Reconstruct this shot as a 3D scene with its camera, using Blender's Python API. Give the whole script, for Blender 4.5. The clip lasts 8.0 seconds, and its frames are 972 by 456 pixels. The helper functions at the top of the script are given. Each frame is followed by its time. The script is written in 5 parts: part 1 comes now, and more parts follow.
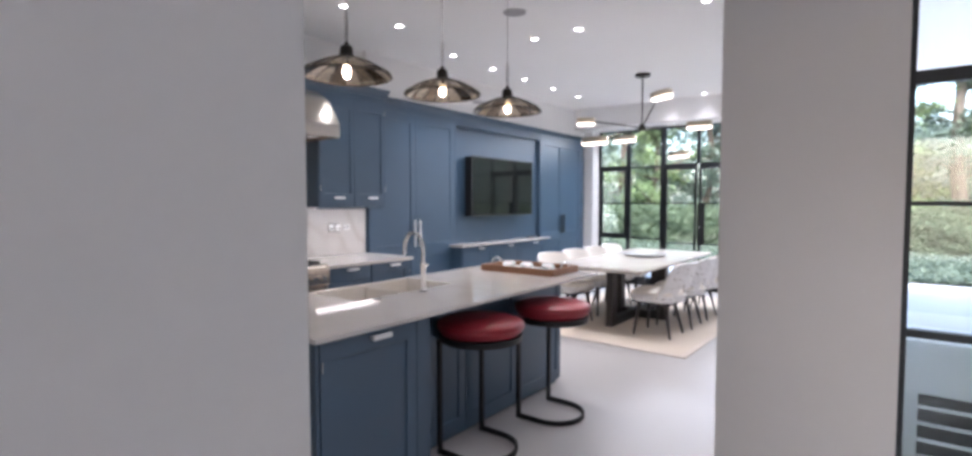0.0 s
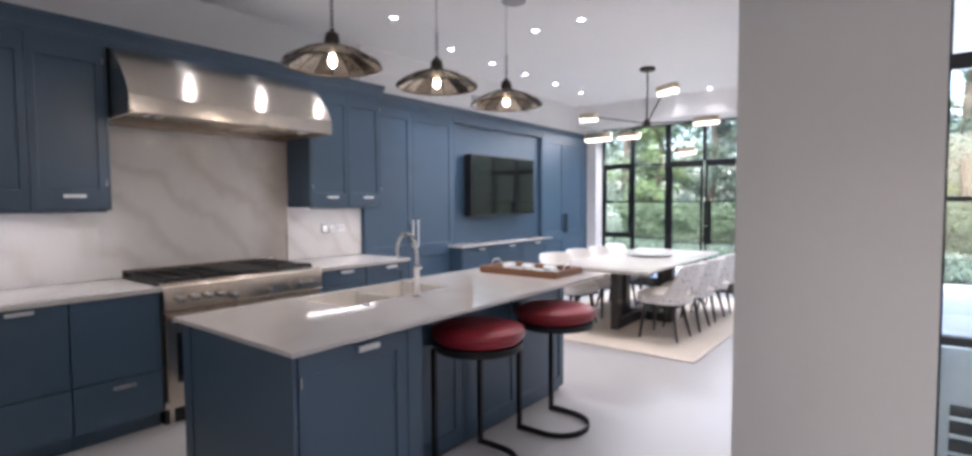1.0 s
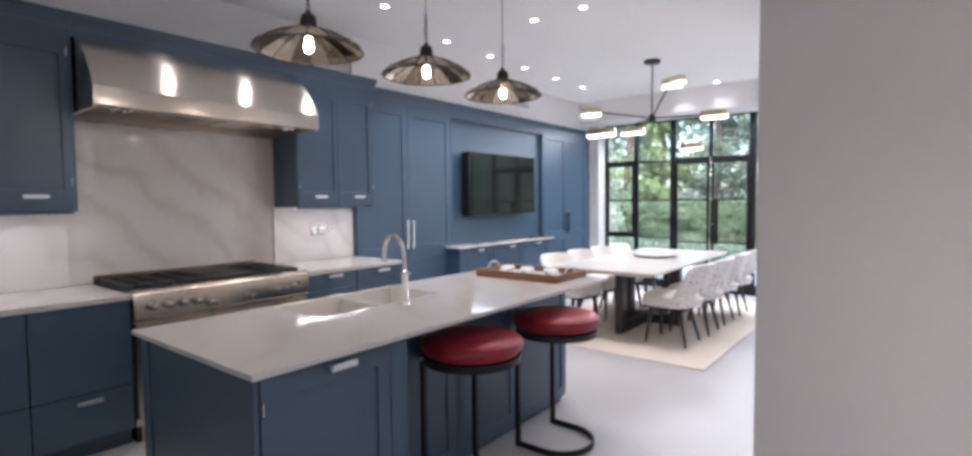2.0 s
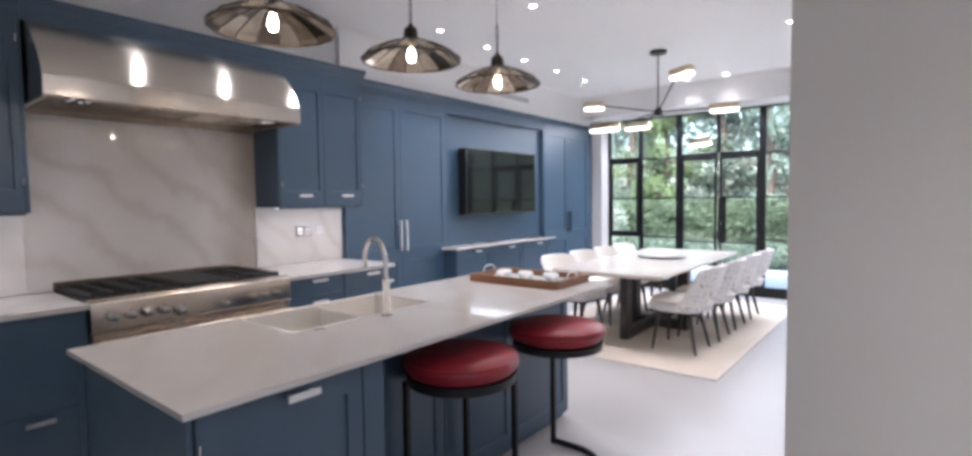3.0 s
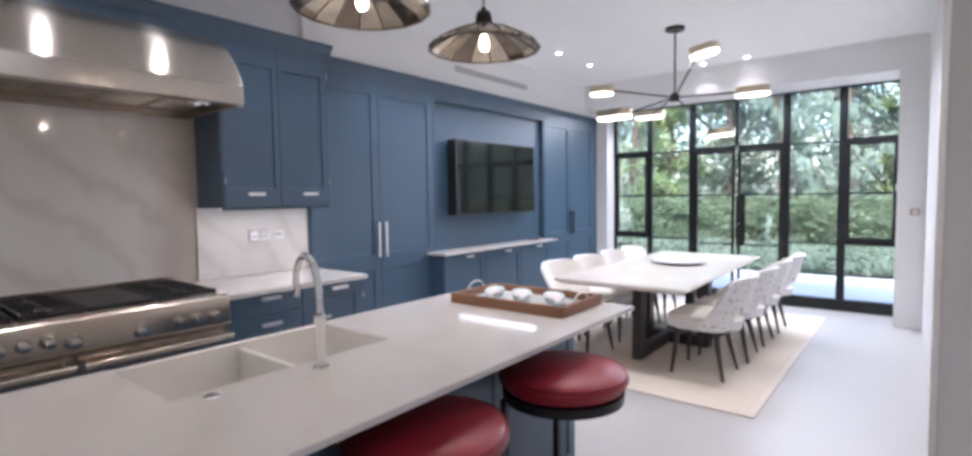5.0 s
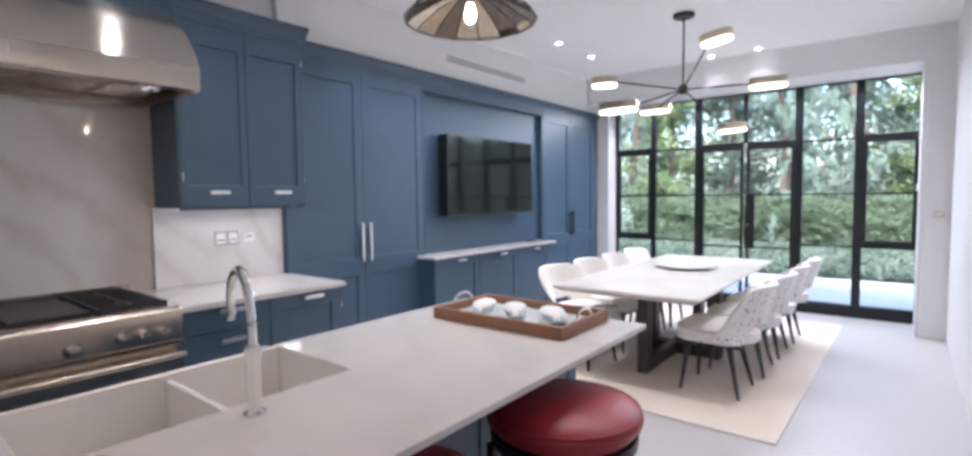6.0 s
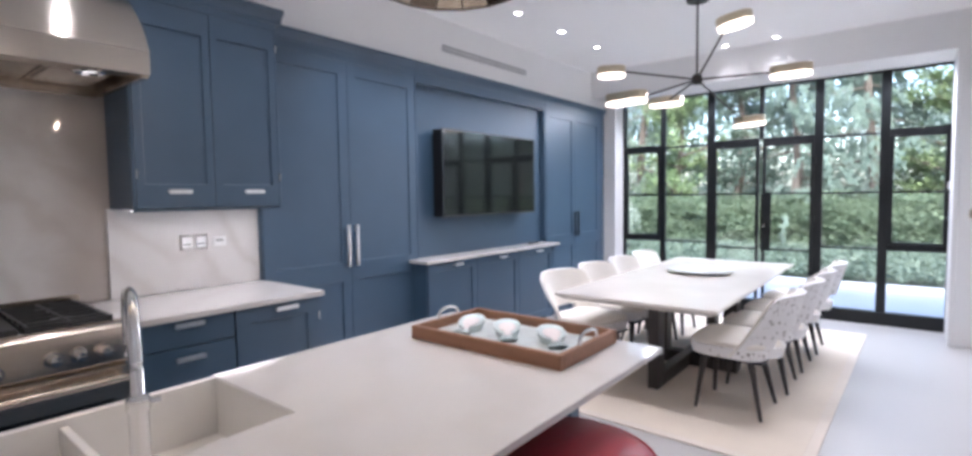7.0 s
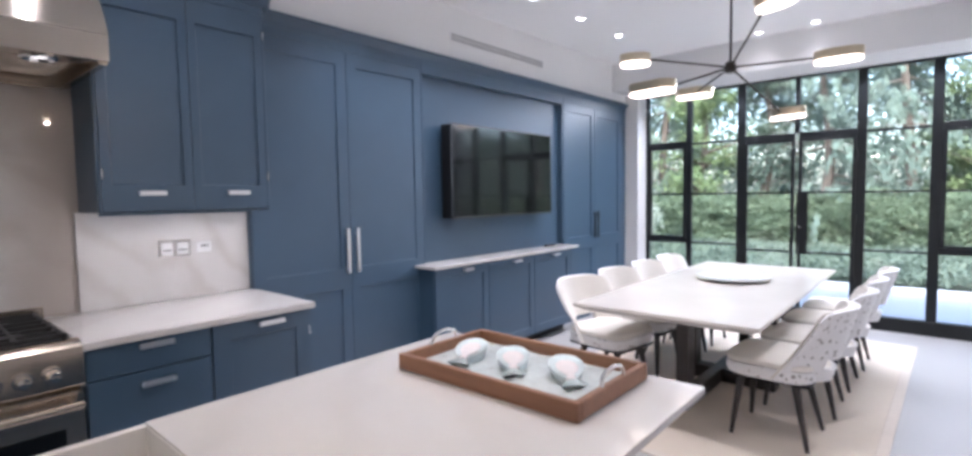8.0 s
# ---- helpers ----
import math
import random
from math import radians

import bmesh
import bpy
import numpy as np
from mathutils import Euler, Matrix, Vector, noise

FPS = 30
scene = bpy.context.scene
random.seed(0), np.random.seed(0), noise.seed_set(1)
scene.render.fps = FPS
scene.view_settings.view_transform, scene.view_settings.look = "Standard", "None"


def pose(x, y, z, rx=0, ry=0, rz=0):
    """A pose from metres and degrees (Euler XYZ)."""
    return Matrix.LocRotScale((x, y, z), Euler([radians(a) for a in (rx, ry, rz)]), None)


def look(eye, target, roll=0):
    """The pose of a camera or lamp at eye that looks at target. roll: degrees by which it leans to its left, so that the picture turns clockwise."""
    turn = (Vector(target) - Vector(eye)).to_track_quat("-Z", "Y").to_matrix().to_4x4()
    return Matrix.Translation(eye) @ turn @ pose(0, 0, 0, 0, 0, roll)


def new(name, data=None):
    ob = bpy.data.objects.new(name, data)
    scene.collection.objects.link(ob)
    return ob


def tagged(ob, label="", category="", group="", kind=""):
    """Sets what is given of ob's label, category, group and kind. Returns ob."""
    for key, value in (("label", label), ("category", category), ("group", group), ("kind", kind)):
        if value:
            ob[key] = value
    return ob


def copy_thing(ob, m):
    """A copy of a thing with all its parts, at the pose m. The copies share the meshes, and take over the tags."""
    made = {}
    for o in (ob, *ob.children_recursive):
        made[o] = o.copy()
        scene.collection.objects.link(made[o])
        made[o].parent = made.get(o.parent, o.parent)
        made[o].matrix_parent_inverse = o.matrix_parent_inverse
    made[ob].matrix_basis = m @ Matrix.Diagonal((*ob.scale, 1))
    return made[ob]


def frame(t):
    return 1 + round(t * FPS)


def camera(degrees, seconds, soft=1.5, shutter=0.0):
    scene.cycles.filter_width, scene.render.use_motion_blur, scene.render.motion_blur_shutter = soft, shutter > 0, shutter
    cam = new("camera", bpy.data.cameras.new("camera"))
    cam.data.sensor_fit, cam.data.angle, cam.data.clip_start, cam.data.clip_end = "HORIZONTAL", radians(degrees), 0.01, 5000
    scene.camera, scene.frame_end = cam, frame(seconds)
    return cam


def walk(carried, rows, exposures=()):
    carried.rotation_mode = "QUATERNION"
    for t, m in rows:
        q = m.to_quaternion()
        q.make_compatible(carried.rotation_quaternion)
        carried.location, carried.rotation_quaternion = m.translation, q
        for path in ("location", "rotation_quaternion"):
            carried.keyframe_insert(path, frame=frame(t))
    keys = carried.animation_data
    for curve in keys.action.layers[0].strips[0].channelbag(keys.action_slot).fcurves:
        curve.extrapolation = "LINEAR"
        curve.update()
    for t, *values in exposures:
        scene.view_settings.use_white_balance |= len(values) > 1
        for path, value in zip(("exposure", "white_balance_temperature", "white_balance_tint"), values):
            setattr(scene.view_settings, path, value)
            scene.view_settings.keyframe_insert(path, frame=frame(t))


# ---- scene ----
cam = camera(85.4, 8.0, soft=3.1)
PATH = [
    (0, (4.401, -1.873, 1.441), (3.183, -0.29, 1.343), -0.0),
    (0.5, (4.355, -1.79, 1.439), (3.133, -0.209, 1.34), -0.2),
    (1, (4.302, -1.697, 1.433), (3.076, -0.12, 1.334), -0.3),
    (1.5, (4.243, -1.59, 1.428), (3.014, -0.016, 1.329), -0.5),
    (3, (4.037, -1.208, 1.428), (2.798, 0.358, 1.322), -0.8),
    (3.5, (3.954, -1.064, 1.432), (2.711, 0.499, 1.324), -1.0),
    (4, (3.854, -0.92, 1.438), (2.613, 0.645, 1.326), -0.9),
    (4.5, (3.754, -0.757, 1.442), (2.514, 0.808, 1.326), -0.9),
    (6, (3.457, -0.28, 1.44), (2.223, 1.289, 1.32), -0.7),
    (6.5, (3.389, -0.114, 1.439), (2.145, 1.448, 1.319), -0.7),
    (7, (3.3, 0.036, 1.437), (2.048, 1.591, 1.316), -0.8),
    (7.5, (3.213, 0.192, 1.441), (1.939, 1.729, 1.318), -0.8),
    (8, (3.129, 0.333, 1.45), (1.823, 1.842, 1.324), -0.9),
]
walk(cam, [(t, look(e, g, r)) for t, e, g, r in PATH], [(0.0, 3.22, 6080, 20), (1.5, 3.28, 6080, 20), (4.5, 3.25, 6000, 20), (8.0, 3.15, 5930, 20)])

# ---- light ----
world = bpy.data.worlds.new("World")
scene.world = world
world.use_nodes = True
wn = world.node_tree.nodes
sky = wn.new("ShaderNodeTexSky")
sky.sky_type = "NISHITA"
sky.sun_disc = False
sky.sun_elevation = radians(48)
sky.sun_rotation = radians(163)
sky.air_density, sky.dust_density = 1.2, 3.0
world.node_tree.links.new(sky.outputs[0], wn["Background"].inputs[0])
wn["Background"].inputs[1].default_value = 0.135


def lamp(name, kind, m, energy, color=(1, 1, 1), size=0.1, size_y=None, spot=None):
    d = bpy.data.lights.new(name, kind)
    d.energy, d.color = energy, color
    if kind == "AREA":
        d.size = size
        if size_y:
            d.shape, d.size_y = "RECTANGLE", size_y
    elif kind == "SUN":
        d.angle = size
    else:
        d.shadow_soft_size = size
    if spot:
        d.spot_size, d.spot_blend = spot
    ob = new(name, d)
    ob.matrix_world = m
    return ob


lamp("sun", "SUN", look((5.0, -6.0, 17), (0, 10, 0)), 1.6, (1.0, 0.96, 0.9), radians(20))
# sky light by the top lights of the garden glazing
lamp("garden_window_light", "AREA", look((2.0, 6.92, 2.625), (2.0, 5.4, 0.0)), 8.5, (0.93, 0.97, 1.0), 2.9, 0.12).data.spread = radians(128)
# added fill lamp in an unseen hall opening; sky light by the window beside the pier
lamp("hall_fill_light", "AREA", look((4.6, -7.95, 1.5), (4.3, 0, 1.4)), 2.0, (0.93, 0.97, 1.0), 2.0, 2.2)
lamp("side_window_light", "AREA", look((5.3, 1.28, 1.45), (5.3, -5, 1.2)), 2, (0.92, 0.97, 1.0), 1.6, 2.4)

# ---- materials ----


def mat(name, color, rough=0.5, metal=0.0, var=0.06, scale=6.0, bump=0.0, bscale=120.0, spec=0.5, coat=0.0, stretch=None):
    m = bpy.data.materials.new(name)
    m.use_nodes = True
    nt = m.node_tree
    N, L = nt.nodes, nt.links
    b = N["Principled BSDF"]
    b.inputs["Roughness"].default_value = rough
    b.inputs["Metallic"].default_value = metal
    b.inputs["Specular IOR Level"].default_value = spec
    b.inputs["Coat Weight"].default_value = coat
    co = N.new("ShaderNodeTexCoord")
    src = co.outputs["Object"]
    if stretch:
        mp = N.new("ShaderNodeMapping")
        mp.inputs["Scale"].default_value = stretch
        L.new(src, mp.inputs[0])
        src = mp.outputs[0]
    big, fine = N.new("ShaderNodeTexNoise"), N.new("ShaderNodeTexNoise")
    big.inputs["Scale"].default_value, big.inputs["Detail"].default_value = scale, 4
    fine.inputs["Scale"].default_value, fine.inputs["Detail"].default_value = bscale, 3
    L.new(src, big.inputs["Vector"])
    L.new(src, fine.inputs["Vector"])
    ad = N.new("ShaderNodeMath")
    ad.operation = "MULTIPLY_ADD"
    ad.inputs[1].default_value = 0.35
    L.new(fine.outputs[0], ad.inputs[0])
    L.new(big.outputs[0], ad.inputs[2])
    r = N.new("ShaderNodeMapRange")
    r.inputs[1].default_value, r.inputs[2].default_value = 0.35, 1.0
    r.inputs[3].default_value, r.inputs[4].default_value = 1 - var, 1 + var
    L.new(ad.outputs[0], r.inputs[0])
    mx = N.new("ShaderNodeVectorMath")
    mx.operation = "SCALE"
    mx.inputs[0].default_value = color[:3]
    L.new(r.outputs[0], mx.inputs["Scale"])
    L.new(mx.outputs[0], b.inputs["Base Color"])
    rr = N.new("ShaderNodeMapRange")
    rr.inputs[3].default_value, rr.inputs[4].default_value = max(rough - 0.06, 0.02), min(rough + 0.06, 1)
    L.new(big.outputs[0], rr.inputs[0])
    L.new(rr.outputs[0], b.inputs["Roughness"])
    if bump:
        bp = N.new("ShaderNodeBump")
        bp.inputs["Strength"].default_value, bp.inputs["Distance"].default_value = bump, 0.002
        L.new(fine.outputs[0], bp.inputs["Height"])
        L.new(bp.outputs[0], b.inputs["Normal"])
    return m


def marble(name, base, vein, amount, scale=1.1, rough=0.12, turn=0.6):
    m = mat(name, base, rough, var=0.02, scale=3)
    nt = m.node_tree
    N, L = nt.nodes, nt.links
    b = N["Principled BSDF"]
    co = N.new("ShaderNodeTexCoord")
    mp = N.new("ShaderNodeMapping")
    mp.inputs["Rotation"].default_value = (turn, 0.1, 0.2)
    L.new(co.outputs["Object"], mp.inputs[0])
    w = N.new("ShaderNodeTexWave")
    w.inputs["Scale"].default_value, w.inputs["Distortion"].default_value = scale, 7.0
    w.bands_direction = "DIAGONAL"
    w.inputs["Detail"].default_value, w.inputs["Detail Scale"].default_value = 4, 1.3
    L.new(mp.outputs[0], w.inputs[0])
    n = N.new("ShaderNodeTexNoise")
    n.inputs["Scale"].default_value, n.inputs["Detail"].default_value = 2.2, 6
    L.new(mp.outputs[0], n.inputs["Vector"])
    p = N.new("ShaderNodeMath")
    p.operation = "POWER"
    p.inputs[1].default_value = 3.0
    L.new(w.outputs[1], p.inputs[0])
    q = N.new("ShaderNodeMath")
    q.operation = "MULTIPLY"
    L.new(p.outputs[0], q.inputs[0])
    L.new(n.outputs[0], q.inputs[1])
    q2 = N.new("ShaderNodeMath")
    q2.operation = "MULTIPLY"
    q2.inputs[1].default_value = amount
    L.new(q.outputs[0], q2.inputs[0])
    mx = N.new("ShaderNodeMix")
    mx.data_type = "RGBA"
    old = b.inputs["Base Color"].links[0].from_socket
    L.new(old, mx.inputs[6])
    mx.inputs[7].default_value = (*vein, 1)
    L.new(q2.outputs[0], mx.inputs[0])
    L.new(mx.outputs[2], b.inputs["Base Color"])
    return m


def speckled(name, base, speck, scale, size, rough=0.85):
    m = mat(name, base, rough, var=0.04, bump=0.3, bscale=400)
    N, L = m.node_tree.nodes, m.node_tree.links
    b = N["Principled BSDF"]
    co = N.new("ShaderNodeTexCoord")
    v = N.new("ShaderNodeTexVoronoi")
    v.inputs["Scale"].default_value = scale
    L.new(co.outputs["Object"], v.inputs["Vector"])
    n = N.new("ShaderNodeTexWhiteNoise")
    L.new(v.outputs["Color"], n.inputs["Vector"])
    th = N.new("ShaderNodeMath")
    th.operation = "MULTIPLY"
    th.inputs[1].default_value = size
    L.new(n.outputs["Value"], th.inputs[0])
    lt = N.new("ShaderNodeMath")
    lt.operation = "LESS_THAN"
    L.new(v.outputs["Distance"], lt.inputs[0])
    L.new(th.outputs[0], lt.inputs[1])
    mx = N.new("ShaderNodeMix")
    mx.data_type = "RGBA"
    L.new(b.inputs["Base Color"].links[0].from_socket, mx.inputs[6])
    mx.inputs[7].default_value = (*speck, 1)
    L.new(lt.outputs[0], mx.inputs[0])
    L.new(mx.outputs[2], b.inputs["Base Color"])
    return m


def glow(name, color, strength):
    m = bpy.data.materials.new(name)
    m.use_nodes = True
    b = m.node_tree.nodes["Principled BSDF"]
    b.inputs["Base Color"].default_value = (0.8, 0.8, 0.8, 1)
    b.inputs["Emission Color"].default_value = (*color, 1)
    b.inputs["Emission Strength"].default_value = strength
    return m


def pane_glass(name, tint=(0.93, 0.97, 0.96)):
    m = bpy.data.materials.new(name)
    m.use_nodes = True
    nt = m.node_tree
    N, L = nt.nodes, nt.links
    N.remove(N["Principled BSDF"])
    t, g, f, x = (N.new("ShaderNodeBsdfTransparent"), N.new("ShaderNodeBsdfGlossy"), N.new("ShaderNodeFresnel"), N.new("ShaderNodeMixShader"))
    t.inputs[0].default_value = (*tint, 1)
    g.inputs["Roughness"].default_value = 0.02
    f.inputs[0].default_value = 1.45
    L.new(f.outputs[0], x.inputs[0])
    L.new(t.outputs[0], x.inputs[1])
    L.new(g.outputs[0], x.inputs[2])
    L.new(x.outputs[0], N["Material Output"].inputs[0])
    return m


def leafy(name, a, b_, rough=0.7, clump=0.7):
    """Leaves that let light through; each leaf its own tone, and each clump too."""
    m = bpy.data.materials.new(name)
    m.use_nodes = True
    N, L = m.node_tree.nodes, m.node_tree.links
    b = N["Principled BSDF"]
    g = N.new("ShaderNodeNewGeometry")
    n = N.new("ShaderNodeTexNoise")
    n.inputs["Scale"].default_value, n.inputs["Detail"].default_value = clump, 2
    L.new(g.outputs["Position"], n.inputs["Vector"])
    r = N.new("ShaderNodeMapRange")
    r.inputs[1].default_value, r.inputs[2].default_value = 0.32, 0.68
    L.new(n.outputs[0], r.inputs[0])
    f = N.new("ShaderNodeMath")
    f.operation = "MULTIPLY_ADD"
    f.inputs[1].default_value = 0.4
    L.new(g.outputs["Random Per Island"], f.inputs[0])
    h = N.new("ShaderNodeMath")
    h.operation = "MULTIPLY"
    h.inputs[1].default_value = 0.6
    L.new(r.outputs[0], h.inputs[0])
    L.new(h.outputs[0], f.inputs[2])
    mx = N.new("ShaderNodeMix")
    mx.data_type = "RGBA"
    mx.inputs[6].default_value, mx.inputs[7].default_value = (*a, 1), (*b_, 1)
    L.new(f.outputs[0], mx.inputs[0])
    L.new(mx.outputs[2], b.inputs["Base Color"])
    b.inputs["Roughness"].default_value = rough
    b.inputs["Specular IOR Level"].default_value = 0.2
    tr, ms = N.new("ShaderNodeBsdfTranslucent"), N.new("ShaderNodeMixShader")
    L.new(mx.outputs[2], tr.inputs[0])
    ms.inputs[0].default_value = 0.4
    L.new(b.outputs[0], ms.inputs[1])
    L.new(tr.outputs[0], ms.inputs[2])
    L.new(ms.outputs[0], N["Material Output"].inputs[0])
    return m


PLASTER = mat("plaster_white", (0.82, 0.815, 0.81), 0.75, var=0.025, scale=1.5, bump=0.06, bscale=60)
CEILING = mat("ceiling_paint", (0.94, 0.94, 0.935), 0.8, var=0.015, scale=1.0, bump=0.04)
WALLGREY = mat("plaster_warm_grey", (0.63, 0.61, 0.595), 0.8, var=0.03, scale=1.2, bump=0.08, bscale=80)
FLOOR = mat("pale_stone_floor", (0.48, 0.465, 0.455), 0.42, var=0.03, scale=1.6, bump=0.03, bscale=30)
BLUE = mat("blue_painted_wood", (0.043, 0.085, 0.138), 0.4, var=0.06, scale=5, bump=0.05, bscale=90, spec=0.75)

QUARTZ = marble("white_quartz", (0.62, 0.6, 0.58), (0.44, 0.4, 0.36), 0.35, 1.2, 0.055)
SPLASH = marble("veined_marble", (0.67, 0.65, 0.635), (0.4, 0.35, 0.31), 0.45, 1.5, -0.03, 0.15)


def veined_slab(name, y_mid, width):
    """The same marble, turning browner past y_mid towards its +y edge, with a ragged border."""
    m = marble(name, (0.66, 0.64, 0.62), (0.38, 0.32, 0.27), 0.5, 1.5, -0.03, 0.15)
    N, L = m.node_tree.nodes, m.node_tree.links
    b = N["Principled BSDF"]
    co, sep, n = N.new("ShaderNodeTexCoord"), N.new("ShaderNodeSeparateXYZ"), N.new("ShaderNodeTexNoise")
    L.new(co.outputs["Object"], sep.inputs[0])
    L.new(co.outputs["Object"], n.inputs["Vector"])
    n.inputs["Scale"].default_value, n.inputs["Detail"].default_value, n.inputs["Distortion"].default_value = 2.6, 5, 0.8
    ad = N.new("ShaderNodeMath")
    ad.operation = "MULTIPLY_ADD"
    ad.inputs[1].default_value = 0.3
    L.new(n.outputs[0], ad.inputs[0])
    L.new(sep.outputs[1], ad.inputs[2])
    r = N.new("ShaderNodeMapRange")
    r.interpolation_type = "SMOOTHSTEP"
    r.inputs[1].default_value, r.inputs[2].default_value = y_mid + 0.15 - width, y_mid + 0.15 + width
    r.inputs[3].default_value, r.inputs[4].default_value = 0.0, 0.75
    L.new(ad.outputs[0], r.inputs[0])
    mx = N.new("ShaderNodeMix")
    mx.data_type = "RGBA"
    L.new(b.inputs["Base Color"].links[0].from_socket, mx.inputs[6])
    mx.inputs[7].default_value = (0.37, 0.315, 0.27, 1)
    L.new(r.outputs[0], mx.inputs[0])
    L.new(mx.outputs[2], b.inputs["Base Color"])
    return m


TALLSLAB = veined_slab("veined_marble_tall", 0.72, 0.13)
STEEL = mat("brushed_steel", (0.6, 0.525, 0.445), 0.22, 1.0, var=0.04, scale=8, bscale=300, bump=0.12, stretch=(1, 0.02, 1))
BRUSHED = mat("brushed_steel_canopy", (0.64, 0.59, 0.53), 0.2, 1.0, var=0.04, scale=8, bscale=200, bump=0.01, stretch=(1, 0.02, 1))
tan = BRUSHED.node_tree.nodes.new("ShaderNodeTangent")
tan.direction_type = "UV_MAP"
BRUSHED.node_tree.links.new(tan.outputs[0], BRUSHED.node_tree.nodes["Principled BSDF"].inputs["Tangent"])
BRUSHED.node_tree.nodes["Principled BSDF"].inputs["Anisotropic"].default_value = 1.0
BRUSHED.node_tree.nodes["Principled BSDF"].inputs["Anisotropic Rotation"].default_value = 0.25
LIPSTEEL = mat("satin_steel_lip", (0.7, 0.65, 0.59), 0.15, 1.0, var=0.04, scale=8, bscale=300, bump=0.03, stretch=(1, 0.02, 1))
SATIN = mat("satin_handle", (0.82, 0.82, 0.82), 0.3, 1.0, var=0.03)
CHROME = mat("polished_chrome", (0.8, 0.8, 0.8), 0.12, 1.0, var=0.02)
BLACKIRON = mat("black_cast_iron", (0.018, 0.018, 0.018), 0.5, var=0.2, bump=0.2)
BLACKMETAL = mat("black_metal", (0.014, 0.014, 0.016), 0.42, 0.3, var=0.1)
FRAME = mat("dark_steel_frame", (0.012, 0.014, 0.016), 0.45, 0.2, var=0.1)
DARKGLASS = mat("dark_glass", (0.006, 0.007, 0.008), 0.04, spec=0.6, var=0.05)
BEZEL = mat("dark_grey_metal", (0.12, 0.12, 0.125), 0.3, 1.0, var=0.05)
SCREEN = mat("tv_screen", (0.008, 0.009, 0.01), 0.06, spec=0.9, var=0.02)
RED = mat("red_leather", (0.28, 0.014, 0.026), 0.4, var=0.14, scale=9, bump=0.25, bscale=180)
WALNUT = mat("brown_wood", (0.27, 0.13, 0.07), 0.45, var=0.25, scale=3, bump=0.1, stretch=(1, 14, 14))
DARKWOOD = mat("dark_stained_wood", (0.04, 0.032, 0.029), 0.45, var=0.2, scale=3, bump=0.1, stretch=(12, 12, 1.5))
TABLETOP = marble("white_stone_top", (0.66, 0.615, 0.56), (0.58, 0.54, 0.49), 0.12, 1.5, 0.2)
CREAM = mat("cream_fabric", (0.78, 0.74, 0.68), 0.9, var=0.05, bump=0.35, bscale=350)
SPECKLE = speckled("speckled_fabric", (0.8, 0.79, 0.79), (0.3, 0.27, 0.25), 33, 0.37)
RUGMAT = mat("woven_wool", (0.73, 0.64, 0.54), 0.95, var=0.06, scale=3, bump=0.6, bscale=220)
RUGEDGE = mat("rug_binding", (0.73, 0.65, 0.57), 0.95, var=0.05, bump=0.5, bscale=220)
KNOB = mat("satin_chrome", (0.82, 0.79, 0.75), 0.16, 1.0, var=0.03)
SINKSTONE = mat("cream_ceramic", (0.74, 0.72, 0.69), 0.22, var=0.02, scale=3)
CERAMIC = mat("white_ceramic", (0.78, 0.775, 0.76), 0.12, var=0.02)
WHITEPLASTIC = mat("white_plastic", (0.84, 0.84, 0.84), 0.3, var=0.02)
BRASS = mat("champagne_brass", (0.66, 0.57, 0.42), 0.32, 1.0, var=0.06, bscale=90)
BRONZE = mat("dark_bronze", (0.05, 0.042, 0.036), 0.38, 0.8, var=0.15)
MIRROR_A = mat("antique_mirror", (0.7, 0.63, 0.53), 0.1, 1.0, var=0.15, scale=14)
MIRROR_B = mat("smoked_mirror", (0.36, 0.3, 0.24), 0.1, 1.0, var=0.2, scale=14)
FISHGLASS = mat("blue_white_glaze", (0.6, 0.69, 0.7), 0.15, var=0.22, scale=22)
FISHPALE = mat("pale_pink_glaze", (0.75, 0.7, 0.7), 0.14, var=0.1, scale=22)
TRAYBASE = mat("tray_mosaic", (0.52, 0.57, 0.57), 0.3, var=0.2, scale=40)
BULB = glow("warm_bulb", (1.0, 0.82, 0.55), 2.2)
LEDWARM = glow("led_diffuser", (1.0, 0.86, 0.68), 0.42)
LEDSTRIP = glow("led_strip", (1.0, 0.95, 0.88), 1.6)
DOWNLIGHT = glow("downlight_lens", (1.0, 0.97, 0.92), 2)
HOODLED = glow("hood_lamp_lens", (1.0, 0.95, 0.85), 0.4)
GLASS = pane_glass("window_glass")
PAVING = mat("pale_terrace_paving", (0.4, 0.39, 0.38), 0.7, var=0.06, bump=0.2)
GRASS = mat("lawn", (0.036, 0.046, 0.032), 0.95, var=0.35, scale=12, bump=0.6, bscale=200, spec=0.05)
SOILED = mat("white_render", (0.68, 0.7, 0.72), 0.7, var=0.05, bump=0.1)
BARK = mat("bark", (0.09, 0.07, 0.055), 0.9, var=0.3, bump=0.6, stretch=(6, 6, 1))
LEAF_DARK = leafy("leaf_dark", (0.075, 0.105, 0.078), (0.16, 0.2, 0.15))
LEAF_MID = leafy("leaf_mid", (0.095, 0.135, 0.11), (0.17, 0.22, 0.178))
LEAF_LIGHT = leafy("leaf_light", (0.1, 0.15, 0.07), (0.21, 0.27, 0.125))
